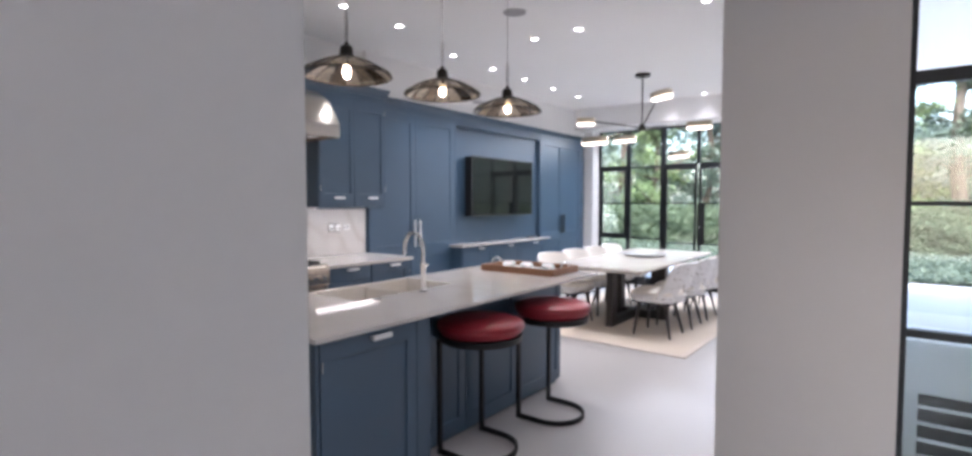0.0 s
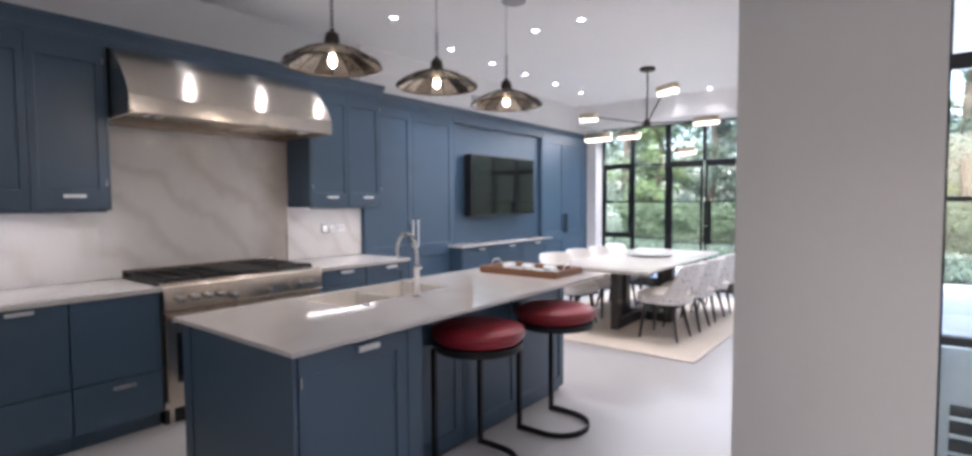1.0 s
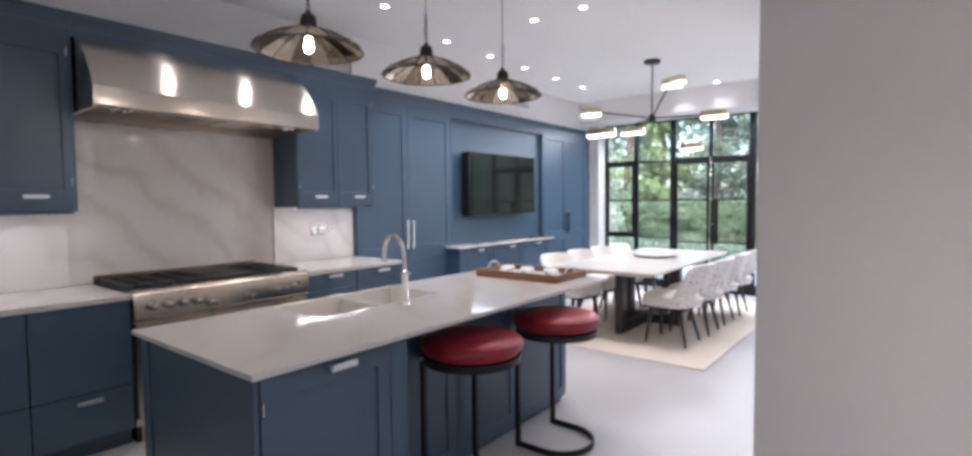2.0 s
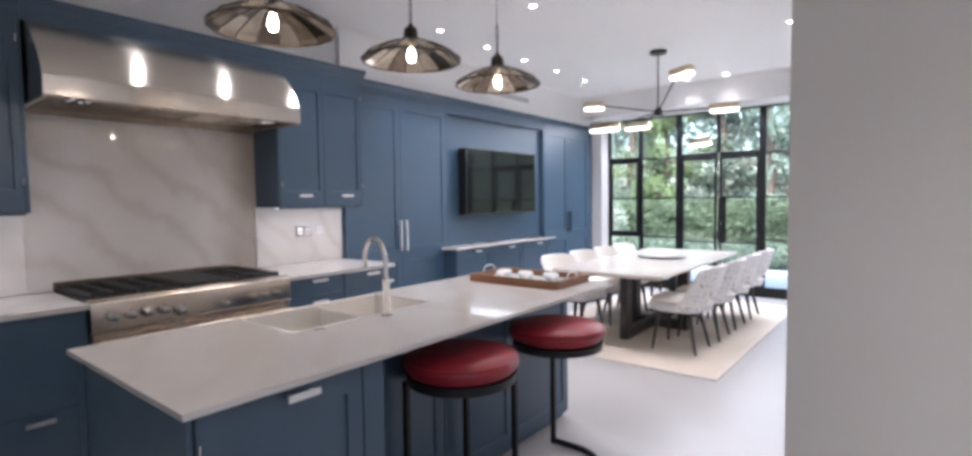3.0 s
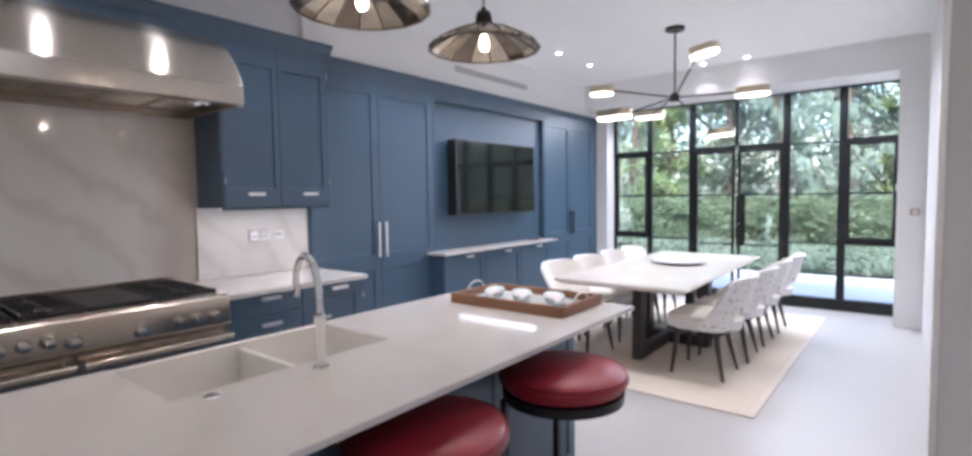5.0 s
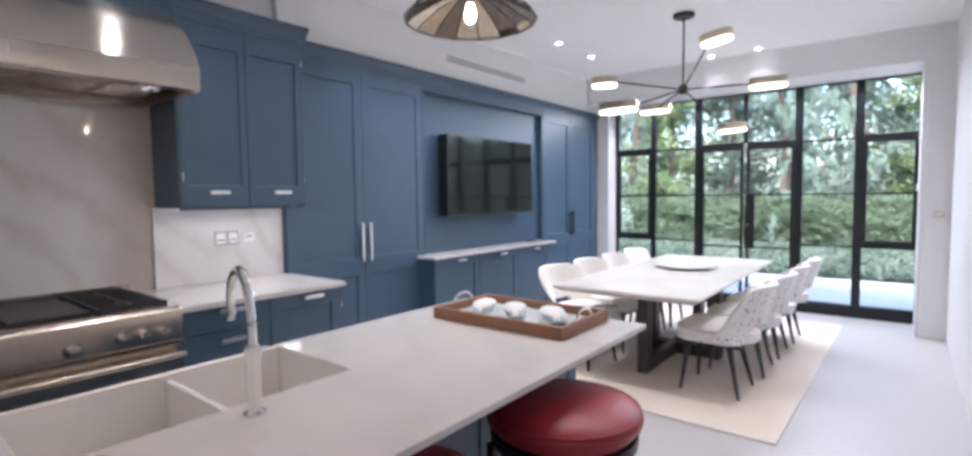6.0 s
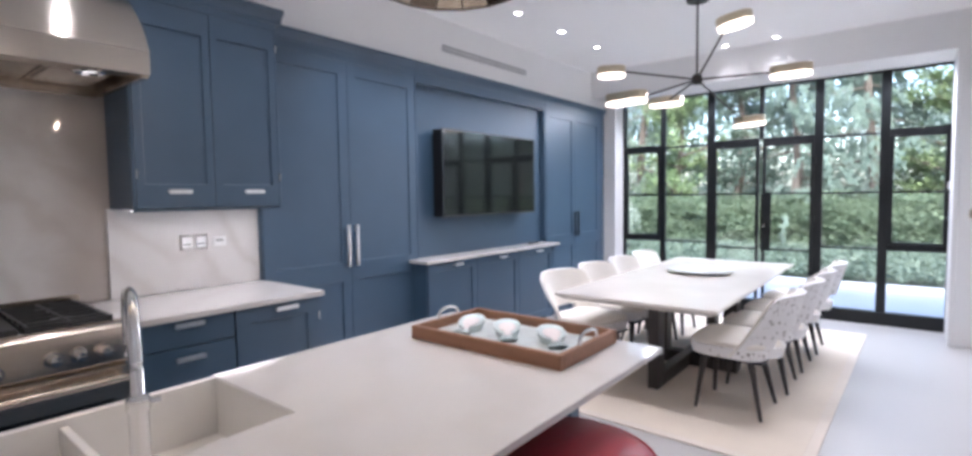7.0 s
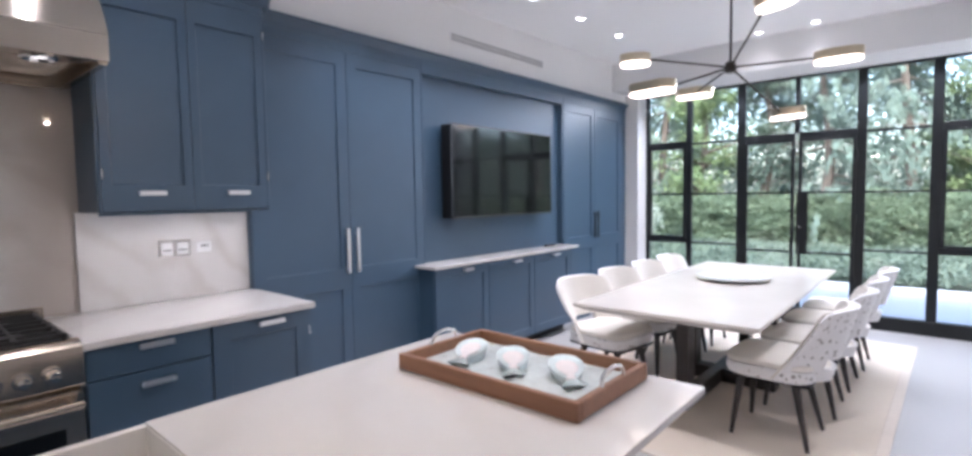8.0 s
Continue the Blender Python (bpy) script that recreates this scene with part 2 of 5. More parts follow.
LEAF_HEDGE = leafy("leaf_hedge", (0.095, 0.135, 0.085), (0.185, 0.235, 0.15), clump=3.0)
BLOSSOM = leafy("white_blossom", (0.2, 0.25, 0.18), (0.4, 0.44, 0.37))

# ---- helpers for shapes ----


def box(bm, a, b, bevel=0.0, seg=2):
    x0, x1 = sorted((a[0], b[0]))
    y0, y1 = sorted((a[1], b[1]))
    z0, z1 = sorted((a[2], b[2]))
    r = bmesh.ops.create_cube(bm, size=1.0)
    vs = r["verts"]
    for v in vs:
        v.co = Vector(((x0 + x1) / 2 + v.co.x * (x1 - x0), (y0 + y1) / 2 + v.co.y * (y1 - y0), (z0 + z1) / 2 + v.co.z * (z1 - z0)))
    if bevel:
        es = list({e for v in vs for e in v.link_edges})
        bmesh.ops.bevel(bm, geom=es, offset=bevel, segments=seg, affect="EDGES", clamp_overlap=True)
    return bm


def boxes(*rows, bevel=0.0, seg=2):
    bm = bmesh.new()
    for a, b in rows:
        box(bm, a, b, bevel, seg)
    return bm


def rod(bm, p, q, r, r2=None, n=12):
    p, q = Vector(p), Vector(q)
    d = q - p
    m = Matrix.Translation((p + q) / 2) @ d.to_track_quat("Z", "Y").to_matrix().to_4x4()
    bmesh.ops.create_cone(bm, cap_ends=True, segments=n, radius1=r, radius2=r if r2 is None else r2, depth=d.length, matrix=m)
    return bm


def lathe(bm, prof, c=(0, 0, 0), n=32):
    c = Vector(c)
    rings = []
    for r, z in prof:
        if r < 1e-5:
            rings.append([bm.verts.new(c + Vector((0, 0, z)))])
        else:
            rings.append([bm.verts.new(c + Vector((r * math.cos(2 * math.pi * i / n), r * math.sin(2 * math.pi * i / n), z))) for i in range(n)])
    for a, b in zip(rings, rings[1:]):
        for i in range(n):
            j = (i + 1) % n
            if len(a) == 1 and len(b) == 1:
                continue
            if len(a) == 1:
                bm.faces.new((a[0], b[j], b[i]))
            elif len(b) == 1:
                bm.faces.new((a[i], a[j], b[0]))
            else:
                bm.faces.new((a[i], a[j], b[j], b[i]))
    return bm


def tube(bm, pts, r, n=10):
    pts = [Vector(p) for p in pts]
    rings = []
    for i, p in enumerate(pts):
        d = (pts[min(i + 1, len(pts) - 1)] - pts[max(i - 1, 0)]).normalized()
        side = d.cross(Vector((0, 0, 1)))
        if side.length < 1e-3:
            side = d.cross(Vector((0, 1, 0)))
        side.normalize()
        up = side.cross(d)
        rings.append([bm.verts.new(p + r * (math.cos(2 * math.pi * k / n) * side + math.sin(2 * math.pi * k / n) * up)) for k in range(n)])
    for a, b in zip(rings, rings[1:]):
        for k in range(n):
            bm.faces.new((a[k], a[(k + 1) % n], b[(k + 1) % n], b[k]))
    bm.faces.new(rings[0][::-1])
    bm.faces.new(rings[-1])
    return bm


def prism(bm, prof, y0, y1):
    """An outline in x and z, drawn out along y."""
    a = [bm.verts.new((x, y0, z)) for x, z in prof]
    b = [bm.verts.new((x, y1, z)) for x, z in prof]
    n = len(prof)
    for i in range(n):
        bm.faces.new((a[i], a[(i + 1) % n], b[(i + 1) % n], b[i]))
    bm.faces.new(a[::-1])
    bm.faces.new(b)
    return bm


def finish(ob, smooth):
    me = ob.data
    for p in me.polygons:
        p.use_smooth = smooth
    if smooth:
        me.set_sharp_from_angle(angle=radians(35))


def mesh_of(name, bm, material, smooth=True):
    bmesh.ops.recalc_face_normals(bm, faces=bm.faces[:])
    me = bpy.data.meshes.new(name)
    bm.to_mesh(me)
    bm.free()
    me.materials.append(material)
    return me


def solid(name, bm, material, label="", category="", group="", kind="", smooth=True):
    """A top-level thing or piece of the setting that is one mesh."""
    ob = new(name, mesh_of(name, bm, material))
    finish(ob, smooth)
    return tagged(ob, label, category, group, kind)


def thing(name, base, label, category, group="", kind=""):
    ob = new(name)
    ob.empty_display_size = 0.05
    ob.location = base
    return tagged(ob, label, category, group, kind)


def part(name, bm, material, parent, label="", smooth=True):
    off, p = Vector(), parent
    while p is not None:
        off += p.location
        p = p.parent
    bmesh.ops.translate(bm, verts=bm.verts[:], vec=-off)
    ob = new(name, mesh_of(name, bm, material))
    finish(ob, smooth)
    ob.parent = parent
    return tagged(ob, label)


def shaker(xf, y0, y1, z0, z1, stile=0.075, rail=None, deep=0.009, thick=0.022, splits=()):
    """A framed door that faces +x, front at xf, in one closed mesh; splits: heights of middle rails."""
    rail = rail or stile
    ys = [y0, y0 + stile, y1 - stile, y1]
    zs = [z0, z0 + rail]
    for s in splits:
        zs += [s - rail * 0.75, s + rail * 0.75]
    zs += [z1 - rail, z1]
    bm = bmesh.new()
    known = {}

    def vert(x, y, z):
        k = (round(x, 5), round(y, 5), round(z, 5))
        if k not in known:
            known[k] = bm.verts.new(k)
        return known[k]

    lip = 0.004
    for i in range(3):
        for j in range(len(zs) - 1):
            a, b, c, d = ys[i], ys[i + 1], zs[j], zs[j + 1]
            sunk = i == 1 and j % 2 == 1
            if not sunk:
                bm.faces.new((vert(xf, a, c), vert(xf, b, c), vert(xf, b, d), vert(xf, a, d)))
            else:
                o = ((a, c), (b, c), (b, d), (a, d))
                n = ((a + lip, c + lip), (b - lip, c + lip), (b - lip, d - lip), (a + lip, d - lip))
                for k in range(4):
                    m = (k + 1) % 4
                    bm.faces.new((vert(xf, *o[k]), vert(xf, *o[m]), vert(xf - deep, *n[m]), vert(xf - deep, *n[k])))
                bm.faces.new([vert(xf - deep, *q) for q in n])
    rim = [(y, z0) for y in ys] + [(y1, z) for z in zs[1:]] + [(y, z1) for y in ys[-2::-1]] + [(y0, z) for z in zs[-2:0:-1]]
    back = []
    for k in range(len(rim)):
        p_, q_ = rim[k], rim[(k + 1) % len(rim)]
        bm.faces.new((vert(xf, *p_), vert(xf - thick, *p_), vert(xf - thick, *q_), vert(xf, *q_)))
        back.append(vert(xf - thick, *p_))
    bm.faces.new(back)
    return bm


def bar_handle(p, parent, length, axis="y", out=0.032, r=0.011, metal=None):
    """A chrome bar on two posts, on a front that faces +x."""
    x, y, z = p
    bm = bmesh.new()
    h = length / 2
    if axis == "y":
        box(bm, (x + out - r, y - h, z - r), (x + out + r * 0.3, y + h, z + r), 0.003)
        for s in (-0.7, 0.7):
            box(bm, (x, y + s * h - 0.005, z - 0.005), (x + out, y + s * h + 0.005, z + 0.005))
    else:
        box(bm, (x + out - r, y - r, z - h), (x + out + r * 0.3, y + r, z + h), 0.003)
        for s in (-0.75, 0.75):
            box(bm, (x, y - 0.005, z + s * h - 0.005), (x + out, y + 0.005, z + s * h + 0.005))
    return part("handle", bm, metal or SATIN, parent, "bar handle, coloured dark for its dark reflection" if metal else "chrome bar handle")


def hinge(p, parent):
    return part("hinge", boxes(((p[0], p[1] - 0.004, p[2] - 0.024), (p[0] + 0.004, p[1] + 0.004, p[2] + 0.024)), bevel=0.002), CHROME, parent, "small polished hinge")

# ---- setting ----
CEIL = 3.024
solid("floor", boxes(((-0.7, -8.0, -0.12), (8.0, 7.0, 0.0))), FLOOR, "pale smooth stone floor, softly shiny", "floor", kind="structure", smooth=False)
solid("ceiling", boxes(((-0.7, -8.0, CEIL), (8.0, 7.1, CEIL + 0.15))), CEILING, "flat white painted ceiling", "ceiling", kind="structure", smooth=False)
solid("wall_west", boxes(((-0.9, -8.0, 0), (-0.7, 7.1, CEIL))), PLASTER, "white wall behind the blue cabinets", "wall", kind="structure", smooth=False)
solid("wall_behind_range", boxes(((-0.7, -2.6, 0), (-0.06, 1.79, CEIL))), PLASTER, "white wall behind the range", "wall", kind="structure", smooth=False)
solid("bulkhead_west", boxes(((-0.7, 1.79, 2.565), (0.0, 6.98, CEIL))), PLASTER, "white plaster bulkhead above the tall cabinets", "wall", kind="structure", smooth=False)
solid("bulkhead_north", boxes(((0.0, 6.38, 2.69), (3.84, 7.06, CEIL))), PLASTER, "white bulkhead above the garden glazing", "wall", kind="structure", smooth=False)
solid("pier_west", boxes(((-0.7, 6.74, 0), (0.172, 7.06, 2.69))), PLASTER, "narrow white pier beside the glazing", "wall", kind="structure", smooth=False)
solid("pier_east", boxes(((3.642, 6.38, 0), (3.84, 7.06, 2.69)), ((3.602, 6.38, 0), (3.64, 6.96, 2.69))), PLASTER, "white pier with a small switch", "wall", kind="structure", smooth=False)
bm = boxes(((3.84, 1.26, 0), (4.445, 7.06, CEIL)))
solid("wall_east", bm, PLASTER, "white outer wall of the dining end", "wall", kind="structure", smooth=False)
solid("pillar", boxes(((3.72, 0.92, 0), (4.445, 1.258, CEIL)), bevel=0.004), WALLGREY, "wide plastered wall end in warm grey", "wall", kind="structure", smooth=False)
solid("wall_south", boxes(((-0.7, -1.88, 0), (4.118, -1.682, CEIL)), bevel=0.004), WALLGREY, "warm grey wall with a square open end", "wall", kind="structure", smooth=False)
# out of view; the opening is made up so the fill lamp can shine in
solid("wall_hall", boxes(((-0.7, -8.2, 0), (3.6, -8.0, CEIL)), ((5.6, -8.2, 0), (8.2, -8.0, CEIL)), ((3.6, -8.2, 0), (5.6, -8.0, 0.4)), ((3.6, -8.2, 2.6), (5.6, -8.0, CEIL))), PLASTER, "unseen white hall wall with an opening added for the fill lamp", "wall", kind="structure", smooth=False)
solid("wall_far_east", boxes(((8.0, -8.0, 0), (8.2, 1.5, CEIL))), PLASTER, "white wall of the hall", "wall", kind="structure", smooth=False)
solid("wall_window_side", boxes(((6.2, 1.26, 0), (8.0, 1.5, CEIL)), ((4.445, 1.26, 2.7), (6.2, 1.5, CEIL))), PLASTER, "white wall round the side window", "wall", kind="structure", smooth=False)
solid("baseboard", boxes(((3.725, 0.908, 0.0), (4.44, 0.92, 0.09)), bevel=0.002), PLASTER, "low white skirting board", "skirting", kind="structure", smooth=False)

# ---- garden glazing ----
GY = 7.0


def bar_x(x, w, z0, z1, d=0.06):
    return ((x - w / 2, GY - 0.01, z0), (x + w / 2, GY - 0.01 + d, z1))


def bar_z(z, h, x0, x1, d=0.06):
    return ((x0, GY - 0.008, z - h / 2), (x1, GY - 0.008 + d - 0.004, z + h / 2))


win = thing("window_1", (1.9, GY, 0), "wide black steel-framed glazing with garden doors", "window", kind="structure")
TOP = 2.69
posts = [(0.19, 0.036), (0.728, 0.062), (1.335, 0.085), (2.49, 0.085), (3.082, 0.085), (3.618, 0.036)]
for x, w in posts:
    part("mullion", boxes(bar_x(x, w, 0.0, TOP), bevel=0.003, seg=1), FRAME, win, smooth=False)
part("mullion", boxes(bar_x(1.908, 0.045, 2.07, TOP), bevel=0.003, seg=1), FRAME, win, smooth=False)
part("head_rail", boxes(bar_z(TOP - 0.012, 0.024, 0.172, 3.636), bevel=0.002, seg=1), FRAME, win, smooth=False)
part("bottom_rail", boxes(((0.2, GY - 0.02, 0.0), (3.6, GY + 0.07, 0.14)), bevel=0.004, seg=1), FRAME, win, "deep black bottom rail", smooth=False)
cols = [(0.208, 0.697), (0.759, 1.2925), (1.3775, 1.886), (1.93, 2.4475), (2.5325, 3.0395), (3.1245, 3.6)]
kinds = ["sash", "fixed", "door", "door", "fixed", "sash"]
for (x0, x1), k in zip(cols, kinds):
    if k == "fixed":
        bars = [(2.04, 0.024), (1.42, 0.022), (0.815, 0.022)]
        for z, hh in bars:
            part("glazing_bar", boxes(bar_z(z, hh, x0, x1, 0.04), bevel=0.002, seg=1), FRAME, win, smooth=False)
        cuts = [0.14, 0.815, 1.42, 2.04, TOP - 0.02]
    else:
        part("transom", boxes(bar_z(2.043, 0.07, x0, x1), bevel=0.003, seg=1), FRAME, win, smooth=False)
        part("glazing_bar", boxes(bar_z(1.42, 0.022, x0, x1, 0.04), bevel=0.002, seg=1), FRAME, win, smooth=False)
        if k == "sash":
            part("transom", boxes(bar_z(0.835, 0.065, x0, x1), bevel=0.003, seg=1), FRAME, win, smooth=False)
            sash = boxes(((x0, GY - 0.018, 0.87), (x0 + 0.034, GY + 0.035, 2.008)), ((x1 - 0.034, GY - 0.018, 0.87), (x1, GY + 0.035, 2.008)),
                         ((x0 + 0.034, GY - 0.018, 0.87), (x1 - 0.034, GY + 0.035, 0.893)), ((x0 + 0.034, GY - 0.018, 1.985), (x1 - 0.034, GY + 0.035, 2.008)), bevel=0.002, seg=1)
            part("sash_frame", sash, FRAME, win, "narrow opening sash", smooth=False)
            cuts = [0.14, 0.835, 1.42, 2.043, TOP - 0.02]
        else:
            leaf = boxes(((x0, GY - 0.018, 0.14), (x0 + 0.03, GY + 0.035, 2.008)), ((x1 - 0.03, GY - 0.018, 0.14), (x1, GY + 0.035, 2.008)),
                         ((x0 + 0.03, GY - 0.018, 1.978), (x1 - 0.03, GY + 0.035, 2.008)), bevel=0.002, seg=1)
            door = part("door_leaf", leaf, FRAME, win, "slim black garden door", smooth=False)
            part("glazing_bar", boxes(bar_z(0.76, 0.022, x0 + 0.03, x1 - 0.03, 0.04), bevel=0.002, seg=1), FRAME, door, smooth=False)
            cuts = [0.14, 0.76, 1.42, 2.043, TOP - 0.02]
            if x0 > 1.9:
                part("lock_plate", boxes(((1.915, GY - 0.03, 0.745), (2.025, GY - 0.019, 1.415)), bevel=0.003), FRAME, door, "black lock plate", smooth=False)
                bm = bmesh.new()
                rod(bm, (1.955, GY - 0.03, 1.04), (1.955, GY - 0.055, 1.04), 0.012)
                part("lock_knob", bm, CHROME, door, "small steel lock knob")
    for a, b in zip(cuts, cuts[1:]):
        p = part("pane", boxes(((x0 - 0.004, GY + 0.012, a), (x1 + 0.004, GY + 0.018, b))), GLASS, win, smooth=False)
        p.visible_shadow = False
for z in (0.5, 1.15, 1.8):
    part("hinge", boxes(((2.448, GY - 0.028, z - 0.05), (2.466, GY - 0.008, z + 0.05)), bevel=0.004), FRAME, win)
tagged(solid("window_sensor", boxes(((3.585, GY - 0.04, 1.44), (3.607, GY - 0.012, 1.52)), bevel=0.004), WHITEPLASTIC), "small white contact sensor on the window frame", "sensor")
bm = boxes(((3.712, 6.367, 1.185), (3.797, 6.379, 1.255)), bevel=0.003)
sw = thing("light_switch", (3.755, 6.38, 1.185), "square steel light switch on the white pier", "light switch")
part("plate", bm, STEEL, sw, smooth=False)
part("rocker", boxes(((3.738, 6.362, 1.2), (3.771, 6.369, 1.24)), bevel=0.002), WHITEPLASTIC, sw, "white rocker", smooth=False)

# ---- window beside the pier ----
SY = 1.3
win2 = thing("window_2", (5.3, SY, 0), "black steel-framed window beside the wall end", "window", kind="structure")
for x, w in ((4.46, 0.03), (5.35, 0.06), (6.18, 0.04)):
    part("mullion", boxes(((x - w / 2, SY, 0.0), (x + w / 2, SY + 0.06, 2.7)), bevel=0.002, seg=1), FRAME, win2, smooth=False)
for x0, x1 in ((4.475, 5.32), (5.38, 6.16)):
    for z, hh in ((2.018, 0.062), (1.435, 0.022), (0.82, 0.036), (0.03, 0.06)):
        part("transom" if hh > 0.03 else "glazing_bar", boxes(((x0, SY + 0.003, z - hh / 2), (x1, SY + 0.055, z + hh / 2)), bevel=0.002, seg=1), FRAME, win2, smooth=False)
    for a, b in ((0.06, 0.82), (0.82, 1.435), (1.435, 2.018), (2.018, 2.7)):
        p = part("pane", boxes(((x0 - 0.003, SY + 0.03, a), (x1 + 0.003, SY + 0.036, b))), GLASS, win2, smooth=False)
        p.visible_shadow = False

# ---- garden ----
solid("ground", boxes(((-300, 10.35, -0.3), (300, 400, -0.06))), GRASS, "mown green lawn", "lawn", kind="structure", smooth=False)
solid("terrace", boxes(((-12, 7.06, -0.3), (16, 10.35, -0.03)), ((4.445, 1.5, -0.3), (16, 7.06, -0.03))), PAVING, "pale paved terrace", "terrace", kind="structure", smooth=False)


def outdoor_cabinet():
    x0, x1, y0, y1 = 4.475, 6.6, 1.86, 2.3
    t = thing("outdoor_cabinet", (5.5, 2.0, -0.03), "low white outdoor cabinet with dark louvred front", "cabinet")
    part("body", boxes(((x0, y0 + 0.03, -0.03), (x1, y1, 0.585)), bevel=0.004), SOILED, t, smooth=False)
    part("top", boxes(((x0 - 0.02, y0, 0.585), (x1 + 0.03, y1 + 0.03, 0.675)), bevel=0.006), SOILED, t, "white stone top", smooth=False)
    part("louvre_backing", boxes(((4.55, y0 + 0.022, 0.0), (6.4, y0 + 0.029, 0.375))), BLACKMETAL, t, "dark recess", smooth=False)
    for i in range(4):
        z = 0.02 + i * 0.093
        part("slat", boxes(((4.55, y0 + 0.005, z), (6.4, y0 + 0.0215, z + 0.018)), bevel=0.002, seg=1), SOILED, t, smooth=False)


outdoor_cabinet()


def leaf(bm, p, u, w, size, slim=0.38):
    a, b = u * size, w * (size * slim)
    bm.faces.new([bm.verts.new(q) for q in (p - a, p + b, p + a, p - b)])


def leaves(bm, spots, rng, size, droop=0.0):
    for c in spots:
        u = Vector((rng.gauss(0, 1), rng.gauss(0, 1), rng.gauss(0, 0.7) - droop)).normalized()
        w = u.cross(Vector((rng.gauss(0, 1), rng.gauss(0, 1), rng.gauss(0, 1)))).normalized()
        leaf(bm, Vector(c), u, w, size * rng.uniform(0.6, 1.4))


def hedge():
    rng = random.Random(4)
    bm = bmesh.new()
    for i in range(60000):
        x, z = rng.uniform(-11, 13), rng.uniform(0.0, 1.0) ** 0.9
        top = 1.46 + 0.16 * noise.noise(Vector((x * 0.8, 5, 1)))
        zz = z * top
        # boughs lie in shelves, one above another
        shelf = 0.035 * math.sin(zz * 24 + 12 * noise.noise(Vector((x * 0.8, zz * 0.8, 6)))) + 0.1 * noise.noise(Vector((x * 2.5, zz * 6, 8)))
        bulge = 0.12 * math.sin(x * 1.7) + 0.3 * noise.noise(Vector((x * 1.1, z * 3, 3)))
        p = Vector((x, 15.8 + bulge - shelf + rng.uniform(0, 0.22) + 0.25 * (zz / top) ** 3, zz - 0.06))
        u = Vector((rng.gauss(0, 1.3), -0.5 + rng.gauss(0, 0.5), rng.gauss(-0.15, 0.35))).normalized()
        w = u.cross(Vector((rng.gauss(0, 0.4), rng.gauss(0, 0.4), 1))).normalized()
        leaf(bm, p, u, w, rng.uniform(0.035, 0.07), 0.45)
    box(bm, (-11, 16.6, -0.06), (13, 17.3, 1.25))
    solid("hedge", bm, LEAF_HEDGE, "long clipped green hedge behind the lawn", "hedge", kind="stuff", smooth=False)


hedge()


